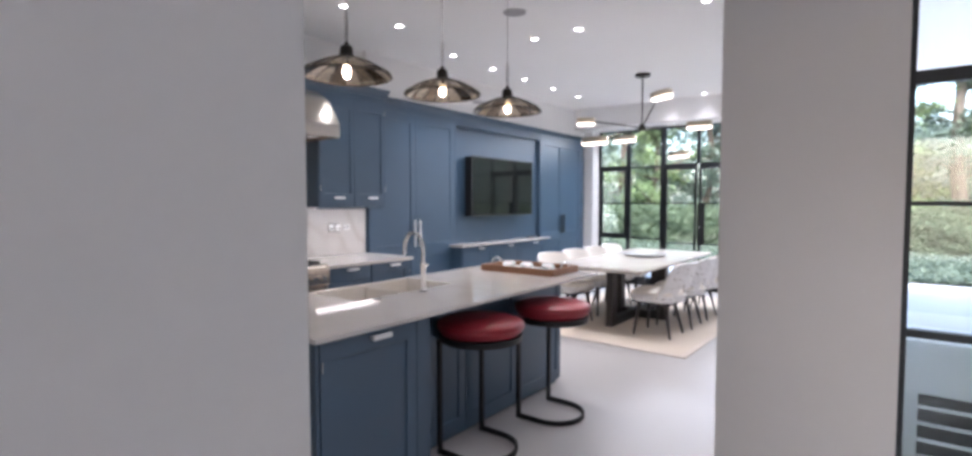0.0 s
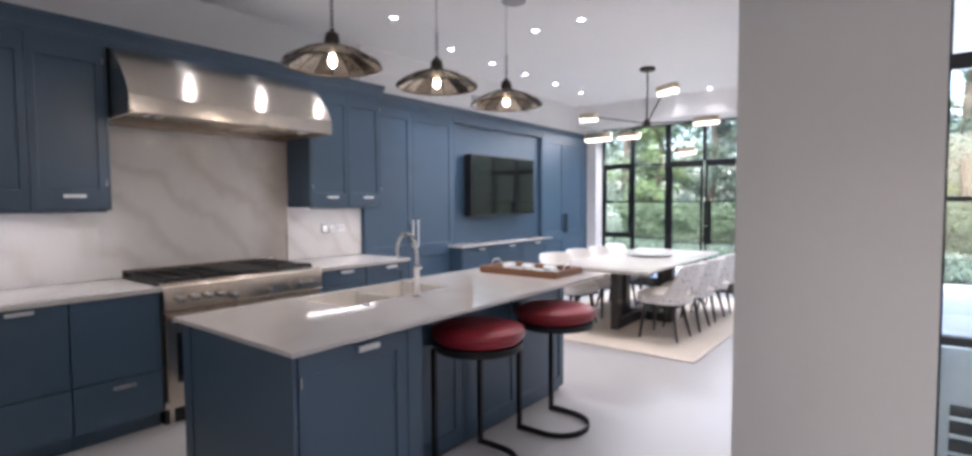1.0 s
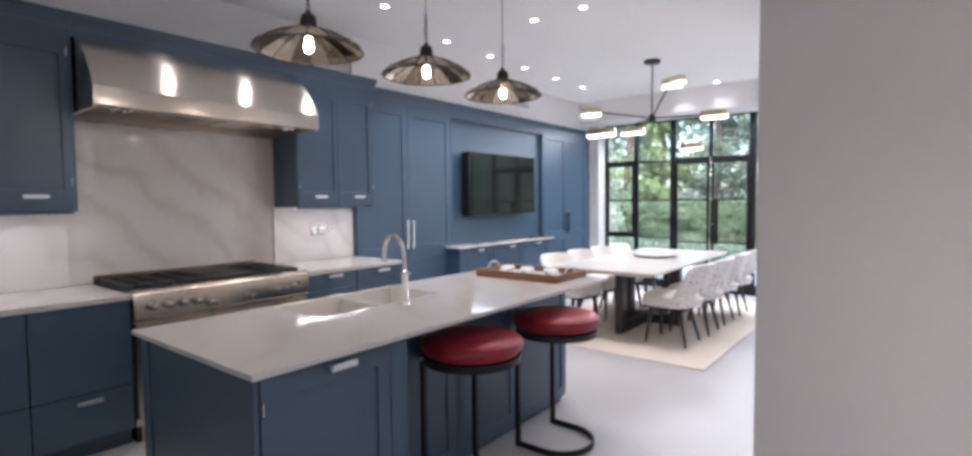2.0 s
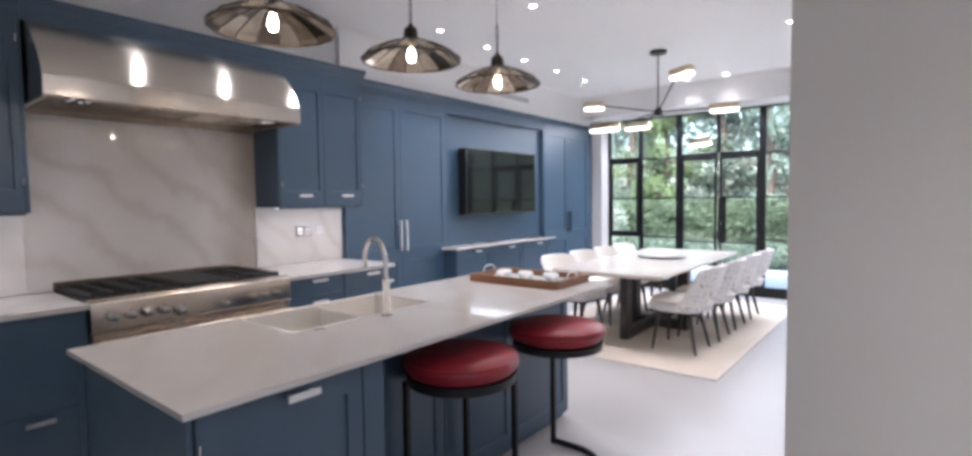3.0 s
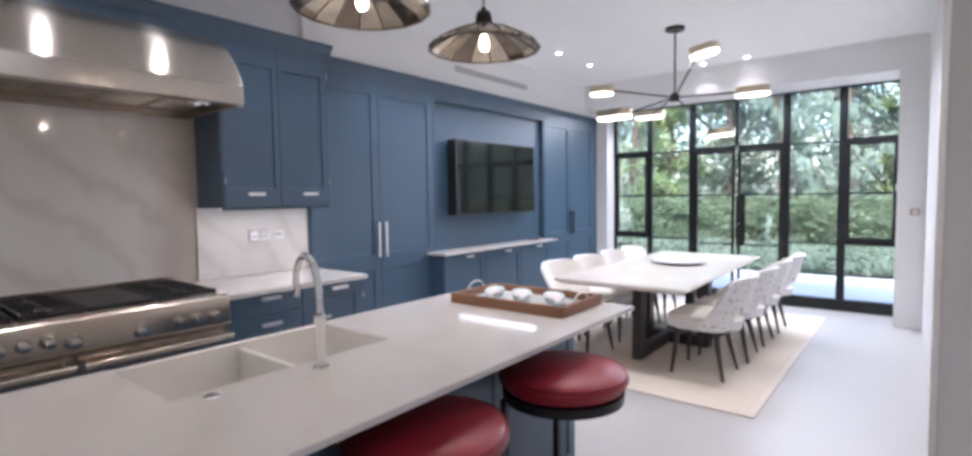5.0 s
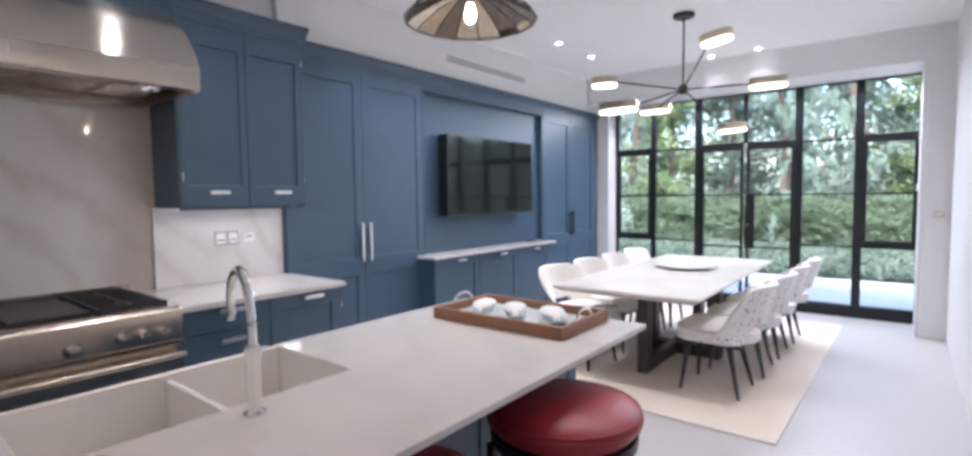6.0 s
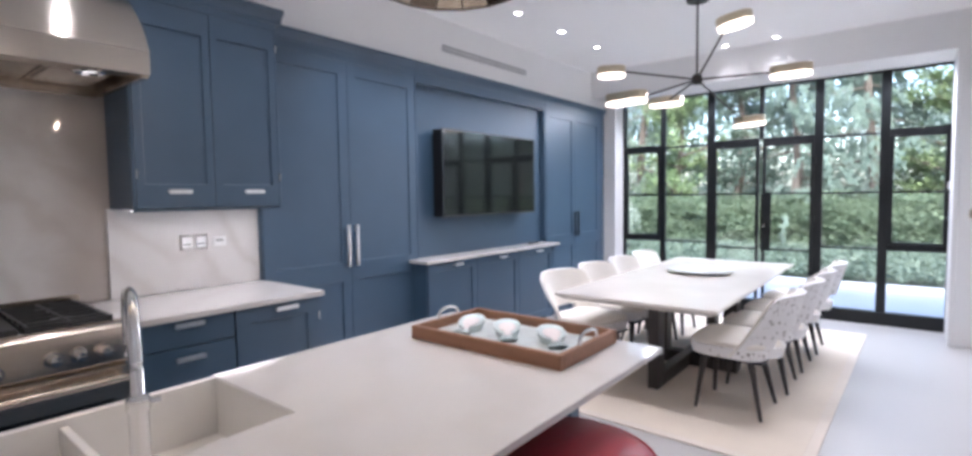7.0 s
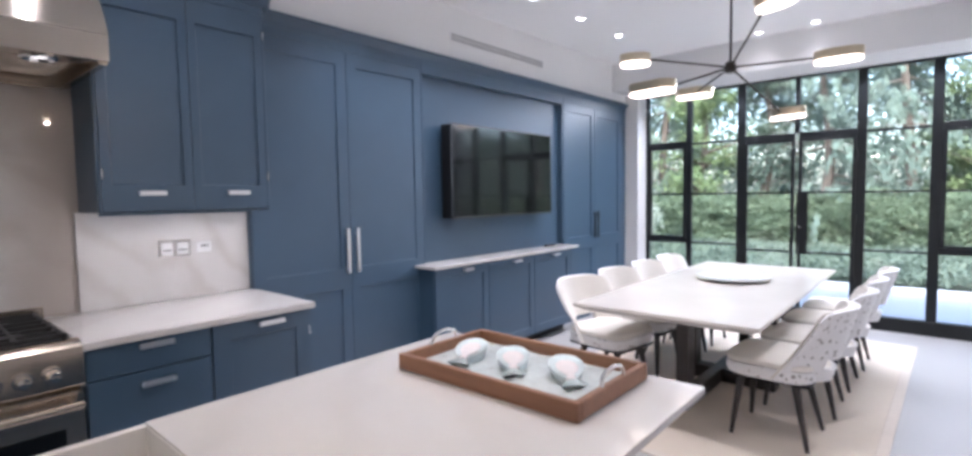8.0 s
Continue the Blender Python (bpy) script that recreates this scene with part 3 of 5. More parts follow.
def tree(x, y, tall, wide, seed, leafmat, low=0.5, sprays=330, drooping=False, label="tall leafy garden tree"):
    rng = random.Random(seed)
    t = thing("tree", (x, y, -0.06), label, "tree", "garden trees")
    bm = bmesh.new()
    pts = [Vector((x + 0.12 * math.sin(k * 1.3 + seed), y + 0.1 * math.cos(k + seed), -0.06 + tall * 0.92 * k / 7)) for k in range(8)]
    for k in range(7):
        r0 = 0.02 + 0.018 * tall * (1 - k / 7)
        rod(bm, pts[k], pts[k + 1], r0, 0.02 + 0.018 * tall * (1 - (k + 1) / 7), 8)
    limbs = []
    for i in range(38):
        f = rng.uniform(low * 0.6, 0.98)
        k = min(int(f * 7), 6)
        p = pts[k].lerp(pts[k + 1], f * 7 - k)
        ang = rng.uniform(0, 2 * math.pi)
        reach = wide * (1.08 - f) ** 0.6 * rng.uniform(0.5, 1.0)
        rise = -0.2 * reach if drooping else 0.35 * reach
        q = p + Vector((math.cos(ang) * reach, math.sin(ang) * reach, rise))
        rod(bm, p, q, 0.035, 0.008, 5)
        limbs.append((p, q))
    part("trunk", bm, BARK, t)
    bm = bmesh.new()
    for i in range(sprays * 2 if drooping else sprays):
        p, q = limbs[rng.randrange(len(limbs))]
        c = p.lerp(q, rng.uniform(0.2, 1.05)) + Vector((rng.gauss(0, 0.16), rng.gauss(0, 0.16), rng.gauss(0, 0.12)))
        out = Vector((q.x - p.x + rng.gauss(0, 0.5), q.y - p.y + rng.gauss(0, 0.5), 0)).normalized()
        if drooping:
            # a hanging bough: leaves in pairs along a stem that bends down
            n, pos, d = rng.randrange(7, 17), c + Vector((rng.gauss(0, 0.2), rng.gauss(0, 0.2), rng.gauss(0, 0.25))), out * 0.8 + Vector((0, 0, rng.uniform(-0.2, 0.3)))
            for k in range(n):
                d = (d + Vector((0, 0, -0.13))).normalized()
                pos = pos + d * 0.05 + Vector((rng.gauss(0, 0.012), rng.gauss(0, 0.012), 0))
                if pos.z < 0.1:
                    break
                for sgn in (-1, 1):
                    side = d.cross(Vector((0, 0, 1))).normalized() * sgn
                    u = (side * 0.5 + d * 0.5 + Vector((rng.gauss(0, 0.15), rng.gauss(0, 0.15), -0.65))).normalized()
                    w = u.cross(Vector((out.x + rng.gauss(0, 0.4), out.y + rng.gauss(0, 0.4), 0.4))).normalized()
                    leaf(bm, pos + u * 0.05 + Vector((rng.gauss(0, 0.03), rng.gauss(0, 0.03), rng.gauss(0, 0.03))), u, w, rng.uniform(0.045, 0.085), 0.36)
        else:
            # a clump of leaves that turn their faces upwards and out
            for k in range(42):
                o = Vector((rng.gauss(0, 0.2), rng.gauss(0, 0.2), rng.gauss(0, 0.1)))
                u = Vector((rng.gauss(0, 1), rng.gauss(0, 1), rng.gauss(-0.25, 0.35))).normalized()
                w = u.cross(Vector((rng.gauss(0, 0.5) + out.x * 0.6, rng.gauss(0, 0.5) + out.y * 0.6, 1))).normalized()
                pos = c + o
                pos.z = max(pos.z, 0.06)
                leaf(bm, pos, u, w, rng.uniform(0.05, 0.1), 0.42)
    part("crown", bm, leafmat, t, smooth=False)


tree(-7.5, 19.0, 8.5, 2.6, 1, LEAF_LIGHT, 0.15)
tree(-4.6, 19.5, 10.0, 2.4, 2, LEAF_DARK, 0.1, drooping=True)
tree(-2.9, 18.2, 7.0, 2.2, 3, LEAF_LIGHT, 0.3, 230)
tree(-1.2, 19.3, 8.5, 2.2, 4, LEAF_DARK, 0.1, 300)
tree(0.6, 18.0, 8.5, 2.3, 5, LEAF_MID, 0.1, 360, drooping=True)
tree(2.4, 18.6, 9.0, 2.3, 6, LEAF_MID, 0.1, 360, drooping=True)
tree(4.3, 18.9, 6.5, 2.0, 7, LEAF_LIGHT, 0.2, 230)
tree(6.0, 19.4, 11.5, 2.3, 8, LEAF_DARK, 0.3, 260)
tree(7.7, 18.4, 10.0, 2.4, 9, LEAF_LIGHT, 0.25, 230)
tree(11.0, 20.0, 9.5, 2.6, 10, LEAF_MID, 0.2)


def shrub(x, y, r, h, seed, m, label):
    rng = random.Random(seed)
    t = thing("shrub", (x, y, -0.06), label, "shrub", "garden shrubs")
    bm = bmesh.new()
    for i in range(14):
        a = rng.uniform(0, 6.28)
        rod(bm, (x, y, -0.06), (x + r * 0.7 * math.cos(a), y + r * 0.7 * math.sin(a), h * rng.uniform(0.5, 0.95)), 0.012, 0.004, 5)
    part("stems", bm, BARK, t)
    bm = bmesh.new()
    spots = []
    for i in range(1500):
        d = Vector((rng.gauss(0, 1), rng.gauss(0, 1), rng.gauss(0, 1))).normalized() * rng.uniform(0.5, 1.05)
        spots.append((x + d.x * r, y + d.y * r, max(0.0, h * 0.55 + d.z * h * 0.5)))
    leaves(bm, spots, rng, 0.07)
    part("foliage", bm, m, t, smooth=False)


shrub(-2.7, 12.6, 0.75, 1.35, 21, BLOSSOM, "rounded shrub with pale blossom")
shrub(-4.3, 13.2, 0.8, 1.2, 22, BLOSSOM, "rounded shrub with pale blossom")
bm = bmesh.new()
rng = random.Random(77)
spots = []
for i in range(95000):
    x, z = rng.uniform(-22, 26), rng.uniform(0, 1)
    top = (8.0 if x < 3 else 5.0) + 2.2 * noise.noise(Vector((x * 0.22, 2, 9))) + 1.5 * noise.noise(Vector((x * 0.9, 7, 2)))
    spots.append((x, 27 + rng.uniform(-1.5, 1.5), z ** 0.8 * top))
leaves(bm, spots, rng, 0.13, 0.3)
solid("far_wood", bm, LEAF_MID, "dense wood at the end of the garden", "wood", kind="stuff", smooth=False)

bm = bmesh.new()
rng = random.Random(31)
spots = []
for i in range(42000):
    x, y = rng.uniform(-8, 11), rng.uniform(10.4, 16.2)
    hump = 0.14 + 0.12 * noise.noise(Vector((x * 0.9, y * 1.6, 4))) + 0.05 * noise.noise(Vector((x * 3, y * 4, 8)))
    spots.append((x, y, -0.05 + hump * rng.uniform(0.5, 1.0)))
leaves(bm, spots, rng, 0.07, -0.3)
solid("ground_cover", bm, LEAF_DARK, "low leafy ground cover between terrace and hedge", "ground cover", kind="stuff", smooth=False)
# ---- wall run: uppers, tall cabinets, TV bay ----
XU, XT, XB = 0.31, 0.02, 0.64
UB, UT = 1.394, 2.48


def crown(xf, y0, y1, parent, z=2.48):
    """A stepped cornice along a front that faces +x."""
    bm = bmesh.new()
    prof = [(xf - 0.08, z), (xf + 0.003, z), (xf + 0.005, z + 0.02), (xf + 0.014, z + 0.035), (xf + 0.03, z + 0.055), (xf + 0.038, z + 0.06), (xf + 0.038, z + 0.082), (xf - 0.08, z + 0.082)]
    prism(bm, prof, y0, y1)
    return part("cornice", bm, BLUE, parent, smooth=False)


def strip_light(cab, y0, y1, watts):
    """A slim LED bar under a wall cabinet, close to the wall."""
    part("light_rail", boxes(((XU - 0.035, y0 - 0.01, UB - 0.014), (XU - 0.02, y1 + 0.01, UB - 0.001)), bevel=0.002, seg=1), BLUE, cab, smooth=False)
    s = part("light_bar", boxes(((0.2, y0, UB - 0.009), (0.23, y1, UB - 0.001)), bevel=0.002, seg=1), WHITEPLASTIC, cab, "slim white light bar", smooth=False)
    part("diffuser", boxes(((0.204, y0 + 0.005, UB - 0.0105), (0.226, y1 - 0.005, UB - 0.0092))), LEDSTRIP, s, "glowing strip", smooth=False)
    lamp("strip_light", "AREA", look((0.215, (y0 + y1) / 2, UB - 0.014), (0.21, (y0 + y1) / 2, 0.5)), watts, (1.0, 0.97, 0.93), y1 - y0 - 0.02, 0.02)


def upper_right():
    t = thing("wall_cabinet", (0.13, 1.38, UB), "blue painted two-door wall cabinet beside the steel hood", "cabinet", "wall cabinets")
    part("body", boxes(((-0.06, 0.976, UB), (XU - 0.023, 1.766, UT + 0.07)), ((XU - 0.023, 0.976, UB), (XU - 0.001, 0.988, UT)), ((XU - 0.023, 1.752, UB), (XU - 0.001, 1.766, UT)), ((XU - 0.023, 0.988, UT - 0.04), (XU - 0.001, 1.752, UT)), bevel=0.002, seg=1), BLUE, t, smooth=False)
    for y0, y1, hy in ((0.99, 1.372, 1.185), (1.376, 1.75, 1.585)):
        d = part("door", shaker(XU, y0, y1, UB + 0.005, UT - 0.042, 0.04, 0.12), BLUE, t, smooth=False)
        bar_handle((XU, hy, UB + 0.088), d, 0.115)
    for z in (1.57, 2.33):
        hinge((XU, 1.757, z), t)
        hinge((XU, 0.995, z), t)
    crown(XU, 0.976, 1.802, t)
    prof_end = boxes(((0.03, 1.767, 2.537), (XU + 0.02, 1.8, 2.56)), bevel=0.003)
    part("cornice_return", prof_end, BLUE, t, smooth=False)
    strip_light(t, 0.99, 1.75, 0.09)


upper_right()


def upper_left():
    t = thing("wall_cabinet", (0.13, -1.0, UB), "blue painted wall cabinet over the white worktop", "cabinet", "wall cabinets")
    part("body", boxes(((-0.06, -1.72, UB), (XU - 0.023, -0.492, UT + 0.07)), ((XU - 0.023, -0.51, UB), (XU - 0.001, -0.492, UT)), ((XU - 0.023, -1.72, UT - 0.04), (XU - 0.001, -0.51, UT)), bevel=0.002, seg=1), BLUE, t, smooth=False)
    for y0, y1, hy in ((-0.895, -0.512, -0.69), (-1.3, -0.899, -1.1), (-1.7, -1.304, -1.5)):
        d = part("door", shaker(XU, y0, y1, UB + 0.005, UT - 0.042, 0.04, 0.12), BLUE, t, smooth=False)
        bar_handle((XU, hy, UB + 0.088), d, 0.115)
    for z in (1.57, 2.33):
        hinge((XU, -0.516, z), t)
    crown(XU, -1.72, -0.492, t)
    strip_light(t, -1.7, -0.52, 0.14)


upper_left()


def hood_fascia():
    t = thing("hood_fascia", (0.28, 0.24, 2.43), "blue painted panel and cornice above the hood", "panel")
    part("panel", boxes(((0.2, -0.49, 2.43), (XU - 0.004, 0.974, 2.49))), BLUE, t, smooth=False)
    part("backing", boxes(((-0.06, -0.49, 2.44), (0.2, 0.974, 2.55))), BLUE, t, smooth=False)
    crown(XU, -0.49, 0.974, t)


hood_fascia()


def tall_pair(y0, ym, y1, label, base, metal=None):
    t = thing("tall_cabinet", base, label, "cabinet", "tall cabinets")
    part("body", boxes(((-0.6, y0, 0.0), (XT - 0.023, y1, 2.55)), ((XT - 0.023, y0, 2.44), (XT - 0.001, y1, 2.5)), ((XT - 0.06, y0, 0.0), (XT - 0.04, y1, 0.1))), BLUE, t, smooth=False)
    for a, b, hy in ((y0 + 0.004, ym - 0.0015, ym - 0.04), (ym + 0.0015, y1 - 0.004, ym + 0.04)):
        d = part("door", shaker(XT, a, b, 0.1, 2.438, 0.08, 0.095, splits=(0.885,)), BLUE, t, smooth=False)
        bar_handle((XT, hy, 1.08), d, 0.31, "z", 0.035, 0.012, metal)
    crown(XT, y0, y1, t, 2.495)
    return t


tall_pair(1.79, 2.485, 3.175, "tall blue painted two-door larder cabinet", (-0.3, 2.48, 0))
# the dark reflection on these handles is put into their metal colour
tall_pair(5.225, 5.9, 6.57, "tall blue painted cabinet beside the glazing", (-0.3, 5.9, 0), BEZEL)
t = thing("end_panel", (-0.2, 6.65, 0), "blue painted end panel against the white pier", "panel")
part("panel", boxes(((-0.6, 6.572, 0), (0.0, 6.738, 2.6)), bevel=0.002), BLUE, t, smooth=False)
crown(0.0, 6.572, 6.738, t, 2.495)


def tv_bay():
    t = thing("panelled_bay", (-0.1, 4.2, 0), "recessed blue panelled bay behind the television", "panel")
    part("back_panel", boxes(((-0.1, 3.177, 0.0), (-0.035, 5.223, 2.495))), BLUE, t, smooth=False)
    part("frame_rail", boxes(((-0.034, 3.177, 2.405), (XT - 0.002, 5.223, 2.5)), bevel=0.003), BLUE, t, smooth=False)
    for y0, y1 in ((3.177, 3.2), (5.195, 5.223)):
        part("frame_stile", boxes(((-0.034, y0, 0.93), (XT - 0.002, y1, 2.404)), bevel=0.003), BLUE, t, smooth=False)
    crown(XT, 3.177, 5.223, t, 2.495)


tv_bay()


def sideboard():
    t = thing("low_cabinet", (0.05, 4.15, 0), "low blue three-door cabinet with a white stone top", "cabinet")
    xf = 0.21
    part("body", boxes(((-0.03, 3.1, 0.1), (xf - 0.023, 5.14, 0.88)), ((-0.03, 3.12, 0.0), (0.06, 5.12, 0.1)), bevel=0.002, seg=1), BLUE, t, smooth=False)
    for y0, y1, hy in ((3.105, 3.735, 3.46), (3.74, 4.4, 4.12), (4.405, 5.05, 4.76)):
        d = part("door", shaker(xf, y0, y1, 0.115, 0.872, 0.07), BLUE, t, smooth=False)
        bar_handle((xf, hy, 0.845), d, 0.11)
    part("end_stile", boxes(((xf - 0.023, 5.054, 0.1), (xf, 5.138, 0.878)), bevel=0.002), BLUE, t, smooth=False)
    part("kick_recess", boxes(((0.06, 3.12, 0.0), (0.07, 5.12, 0.1))), BLACKMETAL, t, "dark recessed plinth", smooth=False)
    part("top", boxes(((-0.033, 3.07, 0.881), (0.24, 5.17, 0.906)), bevel=0.003), QUARTZ, t, "thin white stone top", smooth=False)


sideboard()
solid("remote_control", boxes(((0.03, 4.82, 0.907), (0.07, 4.98, 0.925)), bevel=0.005), BLACKMETAL, "small black remote control on the stone top", "remote control")


def television():
    y0, y1, z0, z1, xf = 3.402, 4.84, 1.253, 2.036, 0.115
    t = thing("television", (0.0, 4.19, z0), "large black flat-screen television, switched off", "television")
    part("housing", boxes(((-0.01, y0 + 0.004, z0 + 0.006), (xf - 0.012, y1 - 0.004, z1 - 0.006)), bevel=0.006), BLACKMETAL, t, smooth=False)
    part("bezel", boxes(((xf - 0.014, y0, z0), (xf, y0 + 0.01, z1)), ((xf - 0.014, y1 - 0.01, z0), (xf, y1, z1)), ((xf - 0.014, y0 + 0.01, z1 - 0.01), (xf, y1 - 0.01, z1)), ((xf - 0.014, y0 + 0.01, z0), (xf, y1 - 0.01, z0 + 0.018)), bevel=0.0015, seg=1), BEZEL, t, "thin dark metal bezel", smooth=False)
    part("screen", boxes(((xf - 0.012, y0 + 0.01, z0 + 0.018), (xf - 0.003, y1 - 0.01, z1 - 0.01))), SCREEN, t, "glossy dark screen", smooth=False)
    part("wall_bracket", boxes(((-0.034, 3.85, 1.45), (-0.011, 4.4, 1.85)), bevel=0.003), BLACKMETAL, t, smooth=False)


television()

# slot of the air outlet in the bulkhead
t = thing("air_vent", (0.0, 4.2, 2.765), "long narrow slot air vent in the white bulkhead", "vent")
part("frame", boxes(((0.0, 3.52, 2.728), (0.006, 4.88, 2.806)), bevel=0.002), WHITEPLASTIC, t, smooth=False)
for z in (2.736, 2.769):
    part("slot", boxes(((0.005, 3.535, z), (0.008, 4.865, z + 0.028))), mat("vent_shadow_gap", (0.42, 0.42, 0.43), 0.6), t, "grey slot", smooth=False)

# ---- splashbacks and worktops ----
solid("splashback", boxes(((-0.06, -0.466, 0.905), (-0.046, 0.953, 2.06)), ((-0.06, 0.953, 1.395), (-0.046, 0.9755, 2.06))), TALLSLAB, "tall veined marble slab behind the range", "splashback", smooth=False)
solid("splashback", boxes(((-0.06, 0.954, 0.906), (-0.03, 1.789, 1.393)), bevel=0.002, seg=1), SPLASH, "low veined marble slab under the wall cabinet", "splashback", smooth=False)
solid("splashback", boxes(((-0.06, -1.75, 0.906), (-0.03, -0.467, 1.393)), bevel=0.002, seg=1), SPLASH, "low pale marble slab under the wall cabinet", "splashback", smooth=False)
solid("worktop", boxes(((-0.03, 0.818, 0.875), (0.662, 1.81, 0.905)), bevel=0.003), QUARTZ, "white stone worktop with a free corner", "worktop", smooth=False)
solid("worktop", boxes(((-0.03, -1.75, 0.875), (0.662, -0.345, 0.905)), bevel=0.003), QUARTZ, "white stone worktop beside the range", "worktop", smooth=False)


def drawer(t, y0, y1, z0, z1, hy, hz, width=0.11):
    d = part("drawer_front", boxes(((XB - 0.022, y0, z0), (XB, y1, z1)), bevel=0.002), BLUE, t, smooth=False)
    bar_handle((XB, hy, hz), d, width)


def base_units():
    t = thing("base_cabinet", (0.3, 1.06, 0), "blue painted three-drawer base cabinet beside the range", "cabinet", "base cabinets")
    part("body", boxes(((-0.03, 0.825, 0.1), (XB - 0.023, 1.295, 0.874)), ((-0.03, 0.83, 0), (XB - 0.07, 1.295, 0.1))), BLUE, t, smooth=False)
    for z0, z1, hz in ((0.745, 0.87, 0.85), (0.43, 0.74, 0.69), (0.105, 0.425, 0.375)):
        drawer(t, 0.828, 1.292, z0, z1, 1.07, hz, 0.13)
    t = thing("base_cabinet", (0.3, 1.54, 0), "blue painted one-door base cabinet at the worktop's end", "cabinet", "base cabinets")
    part("body", boxes(((-0.03, 1.298, 0.1), (XB - 0.023, 1.79, 0.874)), ((-0.03, 1.298, 0), (XB - 0.07, 1.79, 0.1)), bevel=0.002, seg=1), BLUE, t, smooth=False)
    d = part("door", shaker(XB, 1.3, 1.788, 0.105, 0.87, 0.08), BLUE, t, smooth=False)
    bar_handle((XB, 1.57, 0.845), d, 0.13)
    hinge((XB, 1.782, 0.76), t)
    t = thing("base_cabinet", (0.3, -0.7, 0), "dark blue painted drawer base cabinet with chrome handles", "cabinet", "base cabinets")
    part("body", boxes(((-0.03, -0.82, 0.1), (XB - 0.023, -0.35, 0.874)), ((-0.03, -0.82, 0), (XB - 0.07, -0.35, 0.1)), bevel=0.002, seg=1), BLUE, t, smooth=False)
    for z0, z1, hz in ((0.38, 0.87, 0.0), (0.105, 0.375, 0.335)):
        d = part("drawer_front", boxes(((XB - 0.022, -0.818, z0), (XB, -0.352, z1)), bevel=0.002), BLUE, t, smooth=False)
        if hz:
            bar_handle((XB, -0.57, hz), d, 0.12)
    t = thing("base_cabinet", (0.3, -1.25, 0), "dark blue painted drawer base cabinet with chrome handles", "cabinet", "base cabinets")
    part("body", boxes(((-0.03, -1.74, 0.1), (XB - 0.023, -0.822, 0.874)), ((-0.03, -1.74, 0), (XB - 0.07, -0.822, 0.1)), bevel=0.002, seg=1), BLUE, t, smooth=False)
    for y0, y1 in ((-1.25, -0.824), (-1.738, -1.254)):
        drawer(t, y0, y1, 0.38, 0.87, (y0 + y1) / 2, 0.852, 0.12)
        part("drawer_front", boxes(((XB - 0.022, y0, 0.105), (XB, y1, 0.375)), bevel=0.002), BLUE, t, smooth=False)


base_units()


def sockets():
    for y0, y1, z0, z1, n, lab in ((1.305, 1.462, 1.14, 1.232, 2, "double wall socket with polished metal edge on the marble slab"), (1.495, 1.575, 1.153, 1.213, 1, "small white switch plate on the marble slab")):
        t = thing("wall_socket", (-0.03, (y0 + y1) / 2, z0), lab, "socket", "sockets")
        part("plate", boxes(((-0.03, y0, z0), (-0.022, y1, z1)), bevel=0.003), KNOB if n == 2 else WHITEPLASTIC, t, "polished metal plate" if n == 2 else "white plate", smooth=False)
        for i in range(n):
            a = y0 + (y1 - y0) * (i + 0.12) / n
            b = y0 + (y1 - y0) * (i + 0.88) / n
            s = part("insert", boxes(((-0.022, a, z0 + 0.012), (-0.018, b, z1 - 0.012)), bevel=0.002), WHITEPLASTIC, t, "white insert", smooth=False)
            for k in range(3):
                yy = a + (b - a) * (0.25 + 0.25 * k)
                part("pin_slot", boxes(((-0.018, yy - 0.004, z0 + 0.03), (-0.0172, yy + 0.004, z0 + 0.042))), BLACKMETAL, s, smooth=False)


sockets()

# ---- hood ----


